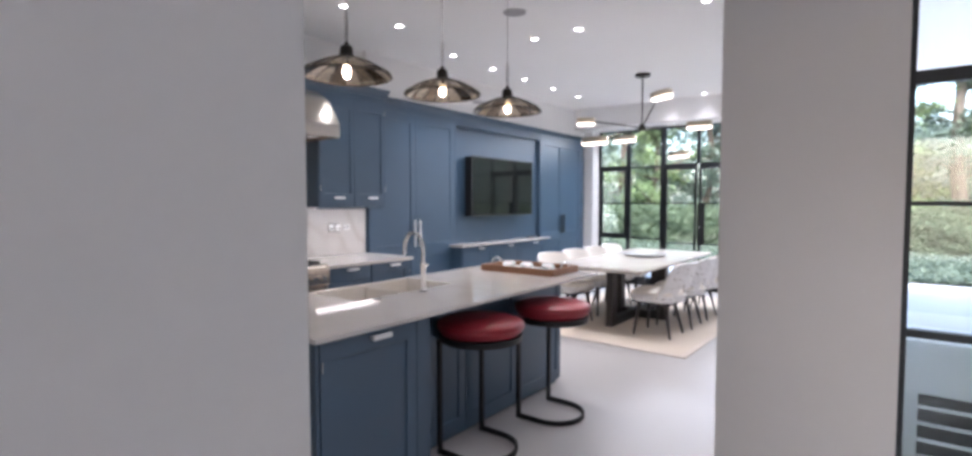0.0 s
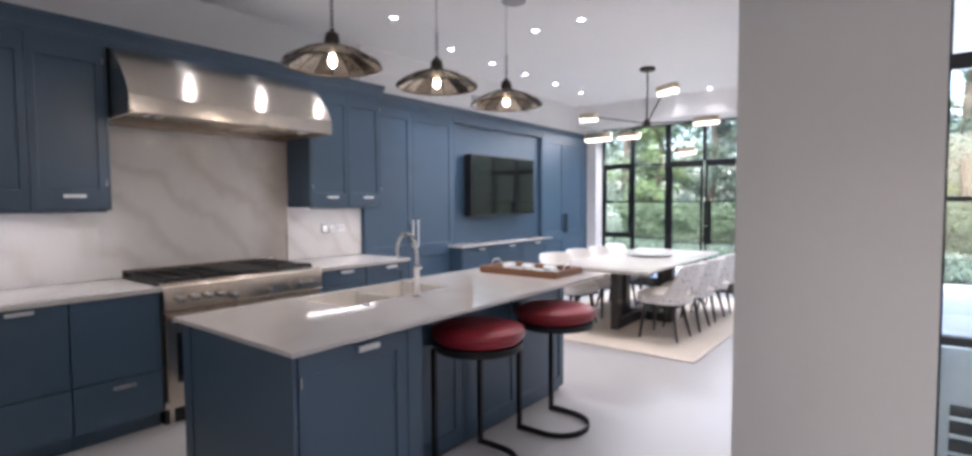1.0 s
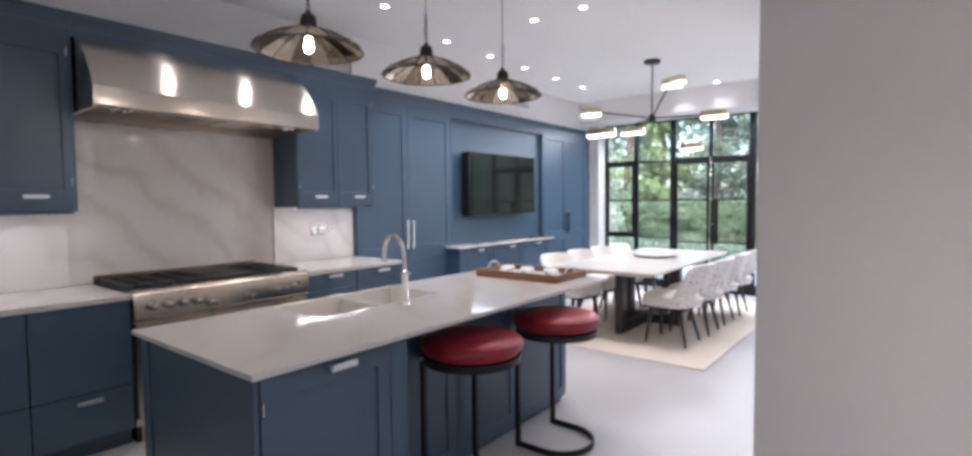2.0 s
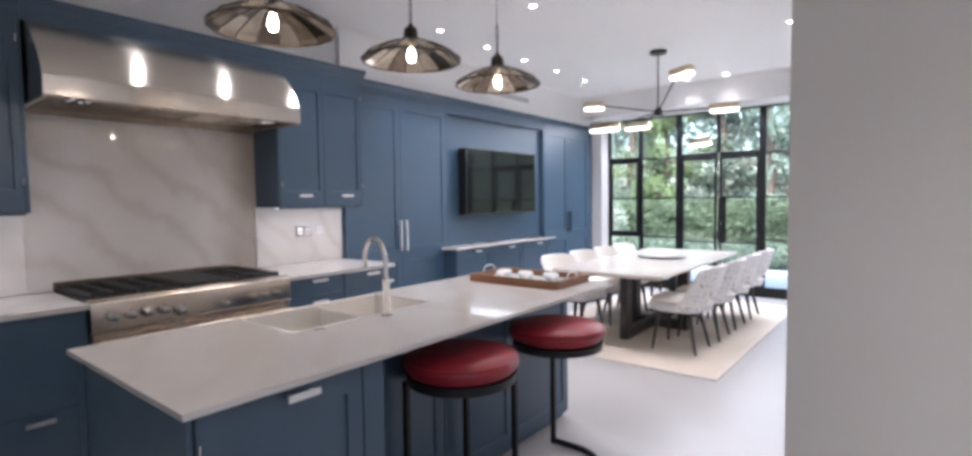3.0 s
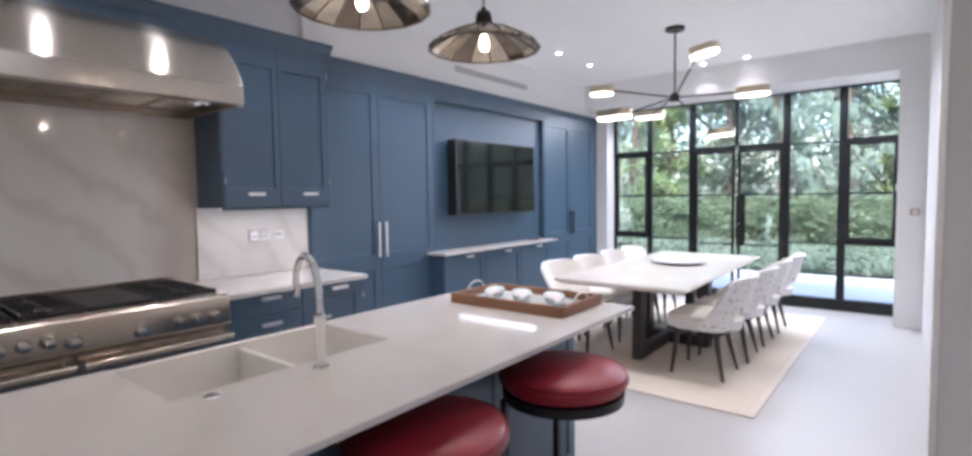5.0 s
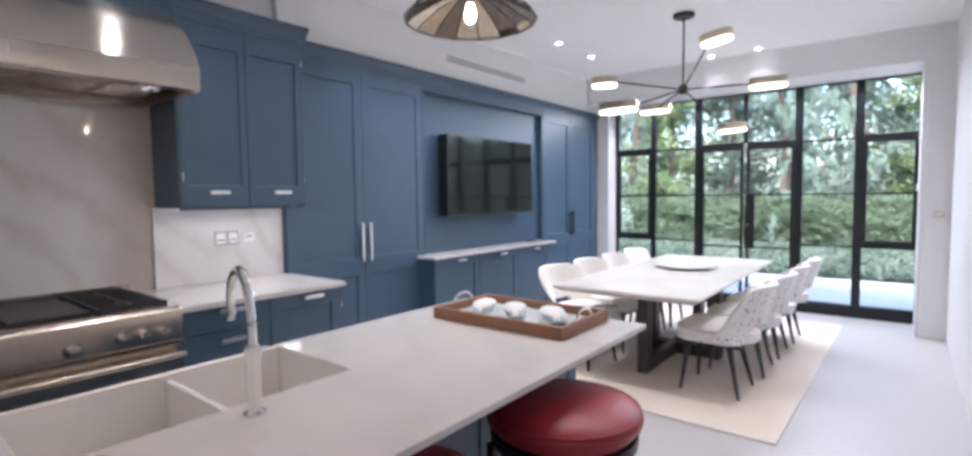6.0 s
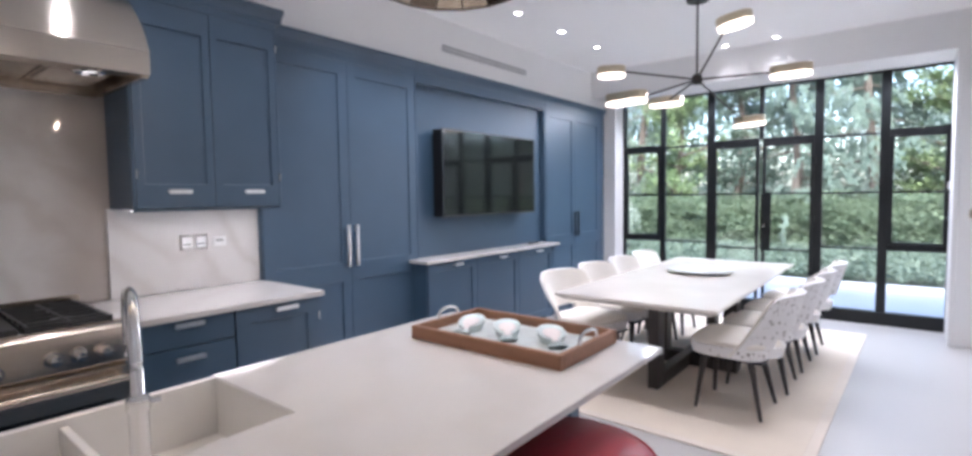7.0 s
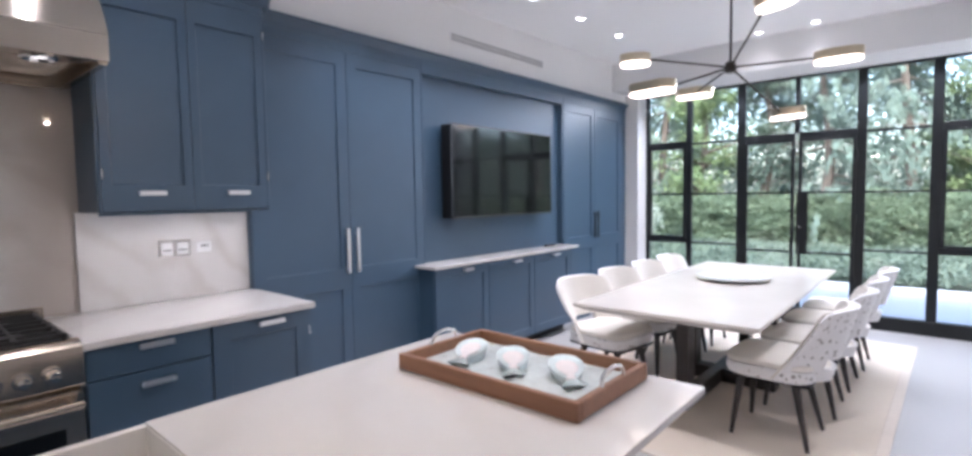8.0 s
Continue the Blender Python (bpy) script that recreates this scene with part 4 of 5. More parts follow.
def hood():
    y0, y1 = -0.482, 0.967
    t = thing("range_hood", (0.3, 0.24, 1.99), "wide brushed steel canopy hood with curved front", "range hood")
    # the front bends from a shallow slope at the top to a steep one at the lip
    arc, px, pz = [], 0.0, 0.0
    for k in range(16):
        th = radians(36 + 36 * (k + 0.5) / 16)
        px, pz = px + math.cos(th), pz + math.sin(th)
        arc.append((px, pz))
    prof = [(-0.045, 2.43), (0.318, 2.43)] + [(0.318 + 0.318 * x / px, 2.43 - 0.33 * z / pz) for x, z in arc] + [(0.612, 2.06), (-0.045, 2.06)]
    bm = prism(bmesh.new(), prof, y0, y1)
    uv = bm.loops.layers.uv.new("UVMap")
    for f in bm.faces:
        for l in f.loops:
            l[uv].uv = (l.vert.co.y, l.vert.co.z - l.vert.co.x)
    part("canopy", bm, BRUSHED, t)
    part("front_lip", boxes(((0.613, y0, 1.995), (0.637, y1, 2.098)), bevel=0.003), LIPSTEEL, t, "plain vertical steel lip", smooth=False)
    part("side_rim", boxes(((-0.045, y0, 1.985), (0.612, y0 + 0.03, 2.06)), ((-0.045, y1 - 0.03, 1.985), (0.612, y1, 2.06)), ((-0.045, y0 + 0.03, 1.975), (-0.02, y1 - 0.03, 2.06)), bevel=0.002, seg=1), STEEL, t, smooth=False)
    n = 5
    for i in range(n):
        a = y0 + 0.05 + (y1 - y0 - 0.1) * i / n
        b = y0 + 0.05 + (y1 - y0 - 0.1) * (i + 1) / n - 0.01
        f = part("filter", boxes(((0.0, a, 2.03), (0.45, b, 2.059)), bevel=0.003), STEEL, t, "steel baffle filter", smooth=False)
        for k in range(7):
            xx = 0.03 + k * 0.06
            part("baffle", boxes(((xx, a + 0.015, 2.02), (xx + 0.03, b - 0.015, 2.029)), bevel=0.003, seg=1), STEEL, f, smooth=False)
    part("lamp_panel", boxes(((0.46, y0 + 0.031, 2.01), (0.611, y1 - 0.031, 2.059))), STEEL, t, smooth=False)
    for y in (y0 + 0.17, y1 - 0.2):
        bm = bmesh.new()
        lathe(bm, [(0.055, 2.009), (0.06, 1.992), (0.05, 1.986), (0.038, 1.996), (0.036, 2.004)], (0.53, y, 0), 24)
        l = part("lamp_ring", bm, CHROME, t, "chrome lamp ring")
        bm = bmesh.new()
        lathe(bm, [(0.0, 1.999), (0.037, 2.0), (0.037, 2.006), (0, 2.006)], (0.53, y, 0), 20)
        part("lamp_lens", bm, HOODLED, l, "glowing lens")
        lamp("hood_lamp", "SPOT", look((0.53, y, 1.98), (0.35, y, 0)), 0.4, (1, 0.95, 0.88), 0.012, spot=(radians(120), 0.8))
    part("badge", boxes(((0.6371, 0.225, 2.035), (0.64, 0.233, 2.07))), CHROME, t, "small polished badge", smooth=False)


hood()

# ---- range ----


def cooker():
    y0, y1, xf = -0.343, 0.816, 0.68
    t = thing("range_cooker", (0.3, 0.24, 0), "wide stainless steel range cooker with chrome knobs", "range cooker")
    part("body", boxes(((-0.04, y0 + 0.004, 0.1), (xf - 0.05, y1 - 0.004, 0.9)), bevel=0.002), STEEL, t, smooth=False)
    part("kick_plate", boxes(((0.05, y0 + 0.01, 0.0), (xf - 0.07, y1 - 0.01, 0.1))), BLACKMETAL, t, "dark plinth", smooth=False)
    bm = bmesh.new()
    prism(bm, [(xf - 0.08, 0.745), (xf - 0.012, 0.745), (xf, 0.76), (xf - 0.004, 0.86), (xf - 0.012, 0.9), (xf - 0.03, 0.917), (xf - 0.05, 0.922), (xf - 0.08, 0.922)], y0, y1)
    part("control_panel", bm, STEEL, t, "steel control panel with rounded top edge")
    part("cooktop", boxes(((-0.03, y0 + 0.01, 0.9), (xf - 0.081, y1 - 0.01, 0.915)), bevel=0.003), BLACKIRON, t, "black cooktop", smooth=False)
    part("back_rail", boxes(((-0.045, y0, 0.9), (-0.03, y1, 0.96)), bevel=0.003), STEEL, t, smooth=False)
    secs = [(y0 + 0.02, -0.09, "grate"), (-0.08, 0.17, "grate"), (0.18, 0.47, "griddle"), (0.48, y1 - 0.02, "grate")]
    for a, b, k in secs:
        if k == "grate":
            g = bmesh.new()
            for f in (0.06, 0.5, 0.94):
                y = a + (b - a) * f
                box(g, (0.0, y - 0.006, 0.925), (0.585, y + 0.006, 0.943), 0.002, 1)
            for x in (0.01, 0.1, 0.2, 0.3, 0.4, 0.5, 0.575):
                box(g, (x - 0.005, a + 0.008, 0.926), (x + 0.005, b - 0.008, 0.942), 0.002, 1)
            for x in (0.01, 0.575):
                for f in (0.06, 0.94):
                    y = a + (b - a) * f
                    box(g, (x - 0.007, y - 0.007, 0.915), (x + 0.007, y + 0.007, 0.927))
            part("grate", g, BLACKIRON, t, "black cast iron grate", smooth=False)
            for x in (0.15, 0.44):
                bm = bmesh.new()
                lathe(bm, [(0.06, 0.915), (0.06, 0.922), (0.045, 0.926), (0.04, 0.934), (0, 0.934)], (x, (a + b) / 2, 0), 20)
                part("burner", bm, BLACKIRON, t)
        else:
            part("griddle", boxes(((0.0, a, 0.915), (0.585, b, 0.938)), bevel=0.005), BLACKIRON, t, "flat dark griddle plate", smooth=False)
    for i, (y, z) in enumerate(((-0.25, 0.826), (-0.164, 0.826), (-0.082, 0.826), (0.003, 0.824), (0.092, 0.805), (0.371, 0.8), (0.554, 0.815), (0.636, 0.815), (0.72, 0.815))):
        big = 1.2 if i in (4, 5) else 1.0
        bm = bmesh.new()
        rod(bm, (xf - 0.004, y, z), (xf + 0.01, y, z), 0.033 * big, 0.03 * big, 24)
        k = part("knob_ring", bm, KNOB, t, "chrome ring")
        bm = bmesh.new()
        lathe(bm, [(0, 0), (0.024 * big, 0), (0.022 * big, 0.012), (0.0225 * big, 0.036), (0.019 * big, 0.043), (0, 0.045)], (0, 0, 0), 24)
        box(bm, (-0.004, -0.02 * big, 0.04), (0.004, 0.02 * big, 0.05), 0.002)
        bmesh.ops.transform(bm, matrix=pose(xf + 0.0115, y, z, 0, 90, 0), verts=bm.verts[:])
        part("knob", bm, KNOB, k, "chrome control knob")
        bm = bmesh.new()
        rod(bm, (xf + 0.0095, y, z), (xf + 0.0115, y, z), 0.0255 * big, None, 24)
        part("gap_ring", bm, BLACKMETAL, k, "dark gap round the knob")
    for a, b in ((y0 + 0.006, 0.098), (0.106, y1 - 0.006)):
        d = part("oven_door", boxes(((xf - 0.05, a, 0.15), (xf - 0.004, b, 0.735)), bevel=0.006), STEEL, t, "steel oven door", smooth=False)
        part("oven_window", boxes(((xf - 0.006, a + 0.06, 0.28), (xf - 0.001, b - 0.06, 0.6)), bevel=0.002), DARKGLASS, d, "dark oven glass", smooth=False)
        bm = bmesh.new()
        rod(bm, (xf + 0.055, a + 0.012, 0.695), (xf + 0.055, b - 0.012, 0.695), 0.015, None, 16)
        for y in (a + 0.04, b - 0.04):
            rod(bm, (xf - 0.006, y, 0.695), (xf + 0.055, y, 0.695), 0.009, None, 10)
        part("oven_handle", bm, STEEL, d, "steel towel-bar handle")
    for y in (y0 + 0.05, y1 - 0.05):
        bm = bmesh.new()
        rod(bm, (xf - 0.08, y, 0.0), (xf - 0.08, y, 0.1), 0.02)
        part("foot", bm, STEEL, t)


cooker()

# ---- island ----
IX0, IX1, IY0, IY1 = 1.66, 2.645, -0.675, 1.815


def island():
    t = thing("kitchen_island", (2.1, 0.5, 0), "blue painted kitchen island with panelled seating side", "kitchen island")
    xn, xr = 2.61, 2.335
    part("near_body", boxes(((1.72, -0.638, 0.08), (xn - 0.023, 0.0, 0.6)), ((1.72, -0.638, 0.6), (xn - 0.023, -0.075, 0.875)), bevel=0.002, seg=1), BLUE, t, smooth=False)
    part("plinth", boxes(((1.76, -0.6, 0.0), (xn - 0.05, -0.02, 0.08)), ((1.76, -0.02, 0.0), (xr - 0.03, 1.77, 0.08))), BLUE, t, smooth=False)
    d = part("end_panel", boxes(((1.715, -0.66, 0.02), (1.79, -0.638, 0.875)), ((1.795, -0.655, 0.02), (xn, -0.638, 0.875)), bevel=0.002, seg=1), BLUE, t, smooth=False)
    d = part("drawer_front", shaker(xn, -0.632, -0.095, 0.1, 0.87, 0.06, 0.075), BLUE, t, smooth=False)
    bar_handle((xn, -0.33, 0.85), d, 0.11)
    hinge((xn, -0.624, 0.775), t)
    part("side_stile", boxes(((xn - 0.022, -0.09, 0.1), (xn, 0.0, 0.872)), bevel=0.002), BLUE, t, smooth=False)
    part("far_body", boxes(((1.72, 0.735, 0.08), (xr - 0.023, 1.785, 0.875)), ((1.72, 0.0, 0.08), (xr - 0.023, 0.735, 0.62)), ((2.18, 0.0, 0.62), (xr - 0.023, 0.735, 0.875)), bevel=0.002, seg=1), BLUE, t, smooth=False)
    for a, b in ((0.004, 0.60), (0.604, 1.165), (1.169, 1.785)):
        part("side_panel", shaker(xr, a, b, 0.04, 0.872, 0.06, 0.08), BLUE, t, smooth=False)


island()


def island_top():
    z0, z1 = 0.886, 0.905
    sy0, sy1, sx = -0.05, 0.735, 2.12
    bm = boxes(((IX0, IY0, z0), (IX1, sy0, z1)), ((IX0, sy1, z0), (IX1, IY1, z1)), ((sx, sy0, z0), (IX1, sy1, z1)))
    bmesh.ops.remove_doubles(bm, verts=bm.verts[:], dist=1e-5)
    es = [e for e in bm.edges if abs(e.verts[0].co.z - e.verts[1].co.z) > 0.02 and abs(e.verts[0].co.x - IX1) < 1e-4 and (abs(e.verts[0].co.y - IY1) < 1e-4 or abs(e.verts[0].co.y - IY0) < 1e-4)]
    bmesh.ops.bevel(bm, geom=es, offset=0.02, segments=4, affect="EDGES")
    solid("island_worktop", bm, QUARTZ, "long white stone island worktop, softly veined", "worktop", smooth=False)
    t = thing("sink", (1.9, 0.34, 0.62), "cream double-bowl apron sink set in the island", "sink")
    r = 0.9035
    for nm, a, b in (("apron", (1.665, sy0 + 0.002, 0.635), (1.69, sy1 - 0.002, r)), ("side_wall", (2.1145, sy0 + 0.002, 0.635), (2.1185, sy1 - 0.002, r)), ("side_wall", (1.69, sy0 + 0.0015, 0.635), (2.113, sy0 + 0.005, r)),
                     ("side_wall", (1.69, sy1 - 0.005, 0.635), (2.113, sy1 - 0.0015, r)), ("divider", (1.69, 0.357, 0.635), (2.114, 0.375, r - 0.02))):
        part(nm, boxes((a, b), bevel=0.0015, seg=1), SINKSTONE, t)
    for a, b, dy in ((sy0 + 0.005, 0.357, 0.121), (0.375, sy1 - 0.005, 0.52)):
        part("bowl_floor", boxes(((1.688, a, 0.63), (2.1145, b, 0.735))), SINKSTONE, t, smooth=False)
        bm = bmesh.new()
        lathe(bm, [(0.0, 0.738), (0.04, 0.738), (0.043, 0.736)], (1.9, dy, 0), 20)
        part("drain", bm, CHROME, t, "chrome drain")


island_top()


def tap():
    bx, by, bz = 2.205, 0.37, 0.905
    t = thing("tap", (bx, by, bz), "tall chrome swan-neck kitchen tap", "tap")
    bm = bmesh.new()
    lathe(bm, [(0.0, bz), (0.027, bz), (0.027, bz + 0.006), (0.0165, bz + 0.012), (0.0165, bz + 0.145), (0.02, bz + 0.15), (0.02, bz + 0.17), (0.013, bz + 0.178), (0.0, bz + 0.178)], (bx, by, 0), 24)
    part("base", bm, CHROME, t)
    R = 0.112
    pts = [(bx, by, bz + 0.17 + k * 0.018) for k in range(4)]
    zc = bz + 0.238
    dx, dy = -0.97, 0.25
    for k in range(0, 15):
        a = math.pi * k / 14 * 1.02
        o = R * (1 - math.cos(a))
        pts.append((bx + dx * o, by + dy * o, zc + R * math.sin(a)))
    o = 2 * R
    pts += [(bx + dx * o, by + dy * o, zc - 0.015), (bx + dx * o, by + dy * o, zc - 0.04)]
    part("spout", tube(bmesh.new(), pts, 0.0118, 14), CHROME, t)
    bm = bmesh.new()
    rod(bm, (bx, by + 0.01, bz + 0.16), (bx + 0.012, by + 0.034, bz + 0.163), 0.0055)
    part("lever", bm, CHROME, t)
    bm = bmesh.new()
    lathe(bm, [(0.0, bz + 0.004), (0.021, bz + 0.004), (0.024, bz + 0.0025), (0.024, bz)], (2.17, 0.045, 0), 18)
    solid("air_switch", bm, CHROME, "small round chrome button on the worktop", "button")


tap()


def tray():
    x0, x1, y0, y1, z = 1.845, 2.495, 1.385, 1.775, 0.906
    t = thing("serving_tray", (2.17, 1.58, z), "rectangular brown wooden tray with a pale mosaic base", "tray")
    part("base", boxes(((x0 + 0.015, y0 + 0.015, z), (x1 - 0.015, y1 - 0.015, z + 0.012)), bevel=0.001, seg=1), TRAYBASE, t, "pale blue-grey mosaic base", smooth=False)
    h = 0.048
    for a, b in (((x0, y0, z), (x1, y0 + 0.02, z + h)), ((x0, y1 - 0.02, z), (x1, y1, z + h)), ((x0, y0 + 0.02, z), (x0 + 0.02, y1 - 0.02, z + h)), ((x1 - 0.02, y0 + 0.02, z), (x1, y1 - 0.02, z + h))):
        part("side", boxes((a, b), bevel=0.002), WALNUT, t, smooth=False)
    for x in (x0 + 0.01, x1 - 0.01):
        pts = []
        for k in range(13):
            a = math.pi * k / 12
            pts.append((x, (y0 + y1) / 2 - 0.06 * math.cos(a), z + h - 0.005 + 0.042 * math.sin(a) ** 0.6))
        part("handle", tube(bmesh.new(), pts, 0.006, 8), CHROME, t, "curved chrome handle")
    return z + 0.012


def fish_dish(m, first=None):
    if first:
        return copy_thing(first, m)
    t = thing("fish_dish", (0, 0, 0), "small blue and white glazed dish shaped like a fish", "dish", "fish dishes")

    def outline(s):
        half = [(0.105, 0.0), (0.1, 0.022), (0.085, 0.042), (0.06, 0.056), (0.03, 0.06), (0.0, 0.055), (-0.025, 0.043), (-0.045, 0.028), (-0.06, 0.018), (-0.075, 0.02), (-0.09, 0.032), (-0.105, 0.042), (-0.108, 0.03), (-0.1, 0.012), (-0.098, 0.0)]
        ring = half[:-1] + [(-0.098, 0.0)] + [(y, -w) for y, w in half[-2:0:-1]]
        return [(w * s, y * s) for y, w in ring]

    def shell(s0, s1, z0, z1, cup):
        bm = bmesh.new()
        lo, hi = outline(s0), outline(s1)
        def up(y):
            return 0.034 * (y + 0.105) / 0.21

        a = [bm.verts.new((x, y, z0 + (up(y) if z0 else 0))) for x, y in lo]
        b = [bm.verts.new((x, y, z1 + up(y))) for x, y in hi]
        c = [bm.verts.new((x * 0.9, y * 0.93, z1 - 0.002 + up(y))) for x, y in hi]
        e = [bm.verts.new((x * 0.55, y * 0.6, z1 - cup + up(y * 0.6))) for x, y in hi]
        for p, q in ((a, b), (b, c), (c, e)):
            for k in range(len(lo)):
                bm.faces.new((p[k], p[(k + 1) % len(lo)], q[(k + 1) % len(lo)], q[k]))
        bm.faces.new(a[::-1])
        bm.faces.new(e)
        return bm

    part("bowl", shell(0.66, 0.88, 0.0, 0.015, 0.006), FISHGLASS, t)
    part("inside", shell(0.38, 0.55, 0.005, 0.0135, 0.003), FISHPALE, t, "paler pinkish middle")
    t.matrix_basis = m
    return t


zt = tray()
f0 = fish_dish(pose(1.985, 1.56, zt, 0, 0, 20))
fish_dish(pose(2.155, 1.575, zt, 0, 0, 38), f0)
fish_dish(pose(2.335, 1.6, zt, 0, 0, 44), f0)


def stool(m, first=None):
    if first:
        return copy_thing(first, m)
    t = thing("bar_stool", (0, 0, 0), "round red leather bar stool on a black metal frame", "bar stool", "bar stools")
    R = 0.251
    bm = bmesh.new()
    lathe(bm, [(0, 0.682), (R - 0.045, 0.682), (R - 0.02, 0.69), (R + 0.002, 0.72), (R + 0.004, 0.738), (R - 0.01, 0.756), (R - 0.05, 0.772), (0.09, 0.781), (0, 0.783)], n=40)
    s = part("seat", bm, RED, t, "red leather cushion")
    bm = bmesh.new()
    ring = [((R - 0.004) * math.cos(2 * math.pi * k / 40), (R - 0.004) * math.sin(2 * math.pi * k / 40), 0.752) for k in range(41)]
    tube(bm, ring, 0.004, 6)
    part("piping", bm, RED, s)
    bm = bmesh.new()
    lathe(bm, [(R - 0.05, 0.648), (R - 0.012, 0.648), (R - 0.01, 0.684), (R - 0.05, 0.684), (R - 0.05, 0.648)], n=40)
    part("seat_ring", bm, BLACKMETAL, t, "black metal ring")
    x = -0.145
    for y in (-0.195, 0.195):
        part("leg", boxes(((x - 0.013, y - 0.013, 0.0), (x + 0.013, y + 0.013, 0.66)), bevel=0.003), BLACKMETAL, t, smooth=False)
    bm = bmesh.new()
    pts = [(x, -0.195)] + [(0.02 + 0.195 * math.sin(a), -0.195 * math.cos(a)) for a in (math.pi * k / 16 for k in range(17))] + [(x, 0.195)]
    lo = []
    for i, (px, py) in enumerate(pts):
        q0, q1 = pts[max(i - 1, 0)], pts[min(i + 1, len(pts) - 1)]
        dx, dy = q1[0] - q0[0], q1[1] - q0[1]
        l = math.hypot(dx, dy)
        nx, ny = dy / l, -dx / l
        lo.append([bm.verts.new((px + nx * s_, py + ny * s_, z)) for s_, z in ((-0.006, 0), (0.006, 0), (0.006, 0.032), (-0.006, 0.032))])
    for a, b in zip(lo, lo[1:]):
        for k in range(4):
            bm.faces.new((a[k], a[(k + 1) % 4], b[(k + 1) % 4], b[k]))
    bm.faces.new(lo[0])
    bm.faces.new(lo[-1][::-1])
    part("base_loop", bm, BLACKMETAL, t, "flat black steel loop", smooth=False)
    t.matrix_basis = m
    return t


s0 = stool(pose(2.533, 0.505, 0))
stool(pose(2.605, 1.2, 0), s0)
# ---- dining end ----


def rug():
    x0, x1, y0, y1 = 0.8, 2.97, 3.045, 6.45
    t = thing("rug", (1.9, 4.6, 0.001), "large plain beige woven rug under the table", "rug")
    part("field", boxes(((x0 + 0.06, y0 + 0.06, 0.001), (x1 - 0.06, y1 - 0.06, 0.011)), bevel=0.002, seg=1), RUGMAT, t, smooth=False)
    for a, b in (((x0, y0), (x1, y0 + 0.06)), ((x0, y1 - 0.06), (x1, y1)), ((x0, y0 + 0.06), (x0 + 0.06, y1 - 0.06)), ((x1 - 0.06, y0 + 0.06), (x1, y1 - 0.06))):
        part("border", boxes(((*a, 0.001), (*b, 0.012)), bevel=0.003, seg=1), RUGEDGE, t, "paler border strip", smooth=False)
    t.rotation_euler.z = radians(-1.1)


rug()
FZ = 0.0125


def table():
    x0, x1, y0, y1 = 1.365, 2.455, 3.205, 5.74
    t = thing("dining_table", (1.9, 4.5, FZ), "long white stone dining table on a dark wood base", "dining table")
    bm = bmesh.new()
    e = 0.05
    lo = [bm.verts.new(v) for v in ((x0 + e, y0 + e, 0.705), (x1 - e, y0 + e, 0.705), (x1 - e, y1 - e, 0.705), (x0 + e, y1 - e, 0.705))]
    mi = [bm.verts.new(v) for v in ((x0, y0, 0.735), (x1, y0, 0.735), (x1, y1, 0.735), (x0, y1, 0.735))]
    hi = [bm.verts.new(v) for v in ((x0, y0, 0.752), (x1, y0, 0.752), (x1, y1, 0.752), (x0, y1, 0.752))]
    bm.faces.new(lo[::-1])
    bm.faces.new(hi)
    for a, b in ((lo, mi), (mi, hi)):
        for k in range(4):
            bm.faces.new((a[k], a[(k + 1) % 4], b[(k + 1) % 4], b[k]))
    es = [ed for ed in bm.edges if all(v in hi for v in ed.verts)]
    bmesh.ops.bevel(bm, geom=es, offset=0.004, segments=2, affect="EDGES")
    part("tabletop", bm, TABLETOP, t, "white stone top with undercut edge", smooth=False)
    for y in (3.73, 5.16):
        part("leg", boxes(((1.83, y, FZ), (1.91, y + 0.13, 0.704)), bevel=0.003), DARKWOOD, t, smooth=False)
    part("floor_beam", boxes(((1.83, 3.861, FZ), (1.91, 5.159, FZ + 0.1)), bevel=0.003), DARKWOOD, t, smooth=False)
    part("top_beam", boxes(((1.835, 3.861, 0.62), (1.905, 5.159, 0.704)), bevel=0.003), DARKWOOD, t, smooth=False)
    for x in (1.62, 2.17):
        part("leg", boxes(((x, 4.43, FZ), (x + 0.1, 4.55, 0.704)), bevel=0.003), DARKWOOD, t, smooth=False)
    for a, b in ((1.721, 1.829), (1.911, 2.169)):
        part("cross_beam", boxes(((a, 4.435, FZ), (b, 4.545, FZ + 0.1)), bevel=0.003), DARKWOOD, t, smooth=False)
        part("cross_beam", boxes(((a, 4.435, 0.625), (b, 4.545, 0.704)), bevel=0.003), DARKWOOD, t, smooth=False)


table()
bm = bmesh.new()
lathe(bm, [(0.0, 0.753), (0.13, 0.753), (0.15, 0.757), (0.255, 0.775), (0.268, 0.779), (0.27, 0.785), (0.262, 0.787), (0.15, 0.769), (0.0, 0.763)], (1.9, 4.72, 0), 48)
solid("platter", bm, CERAMIC, "wide shallow white ceramic platter on the table", "platter")


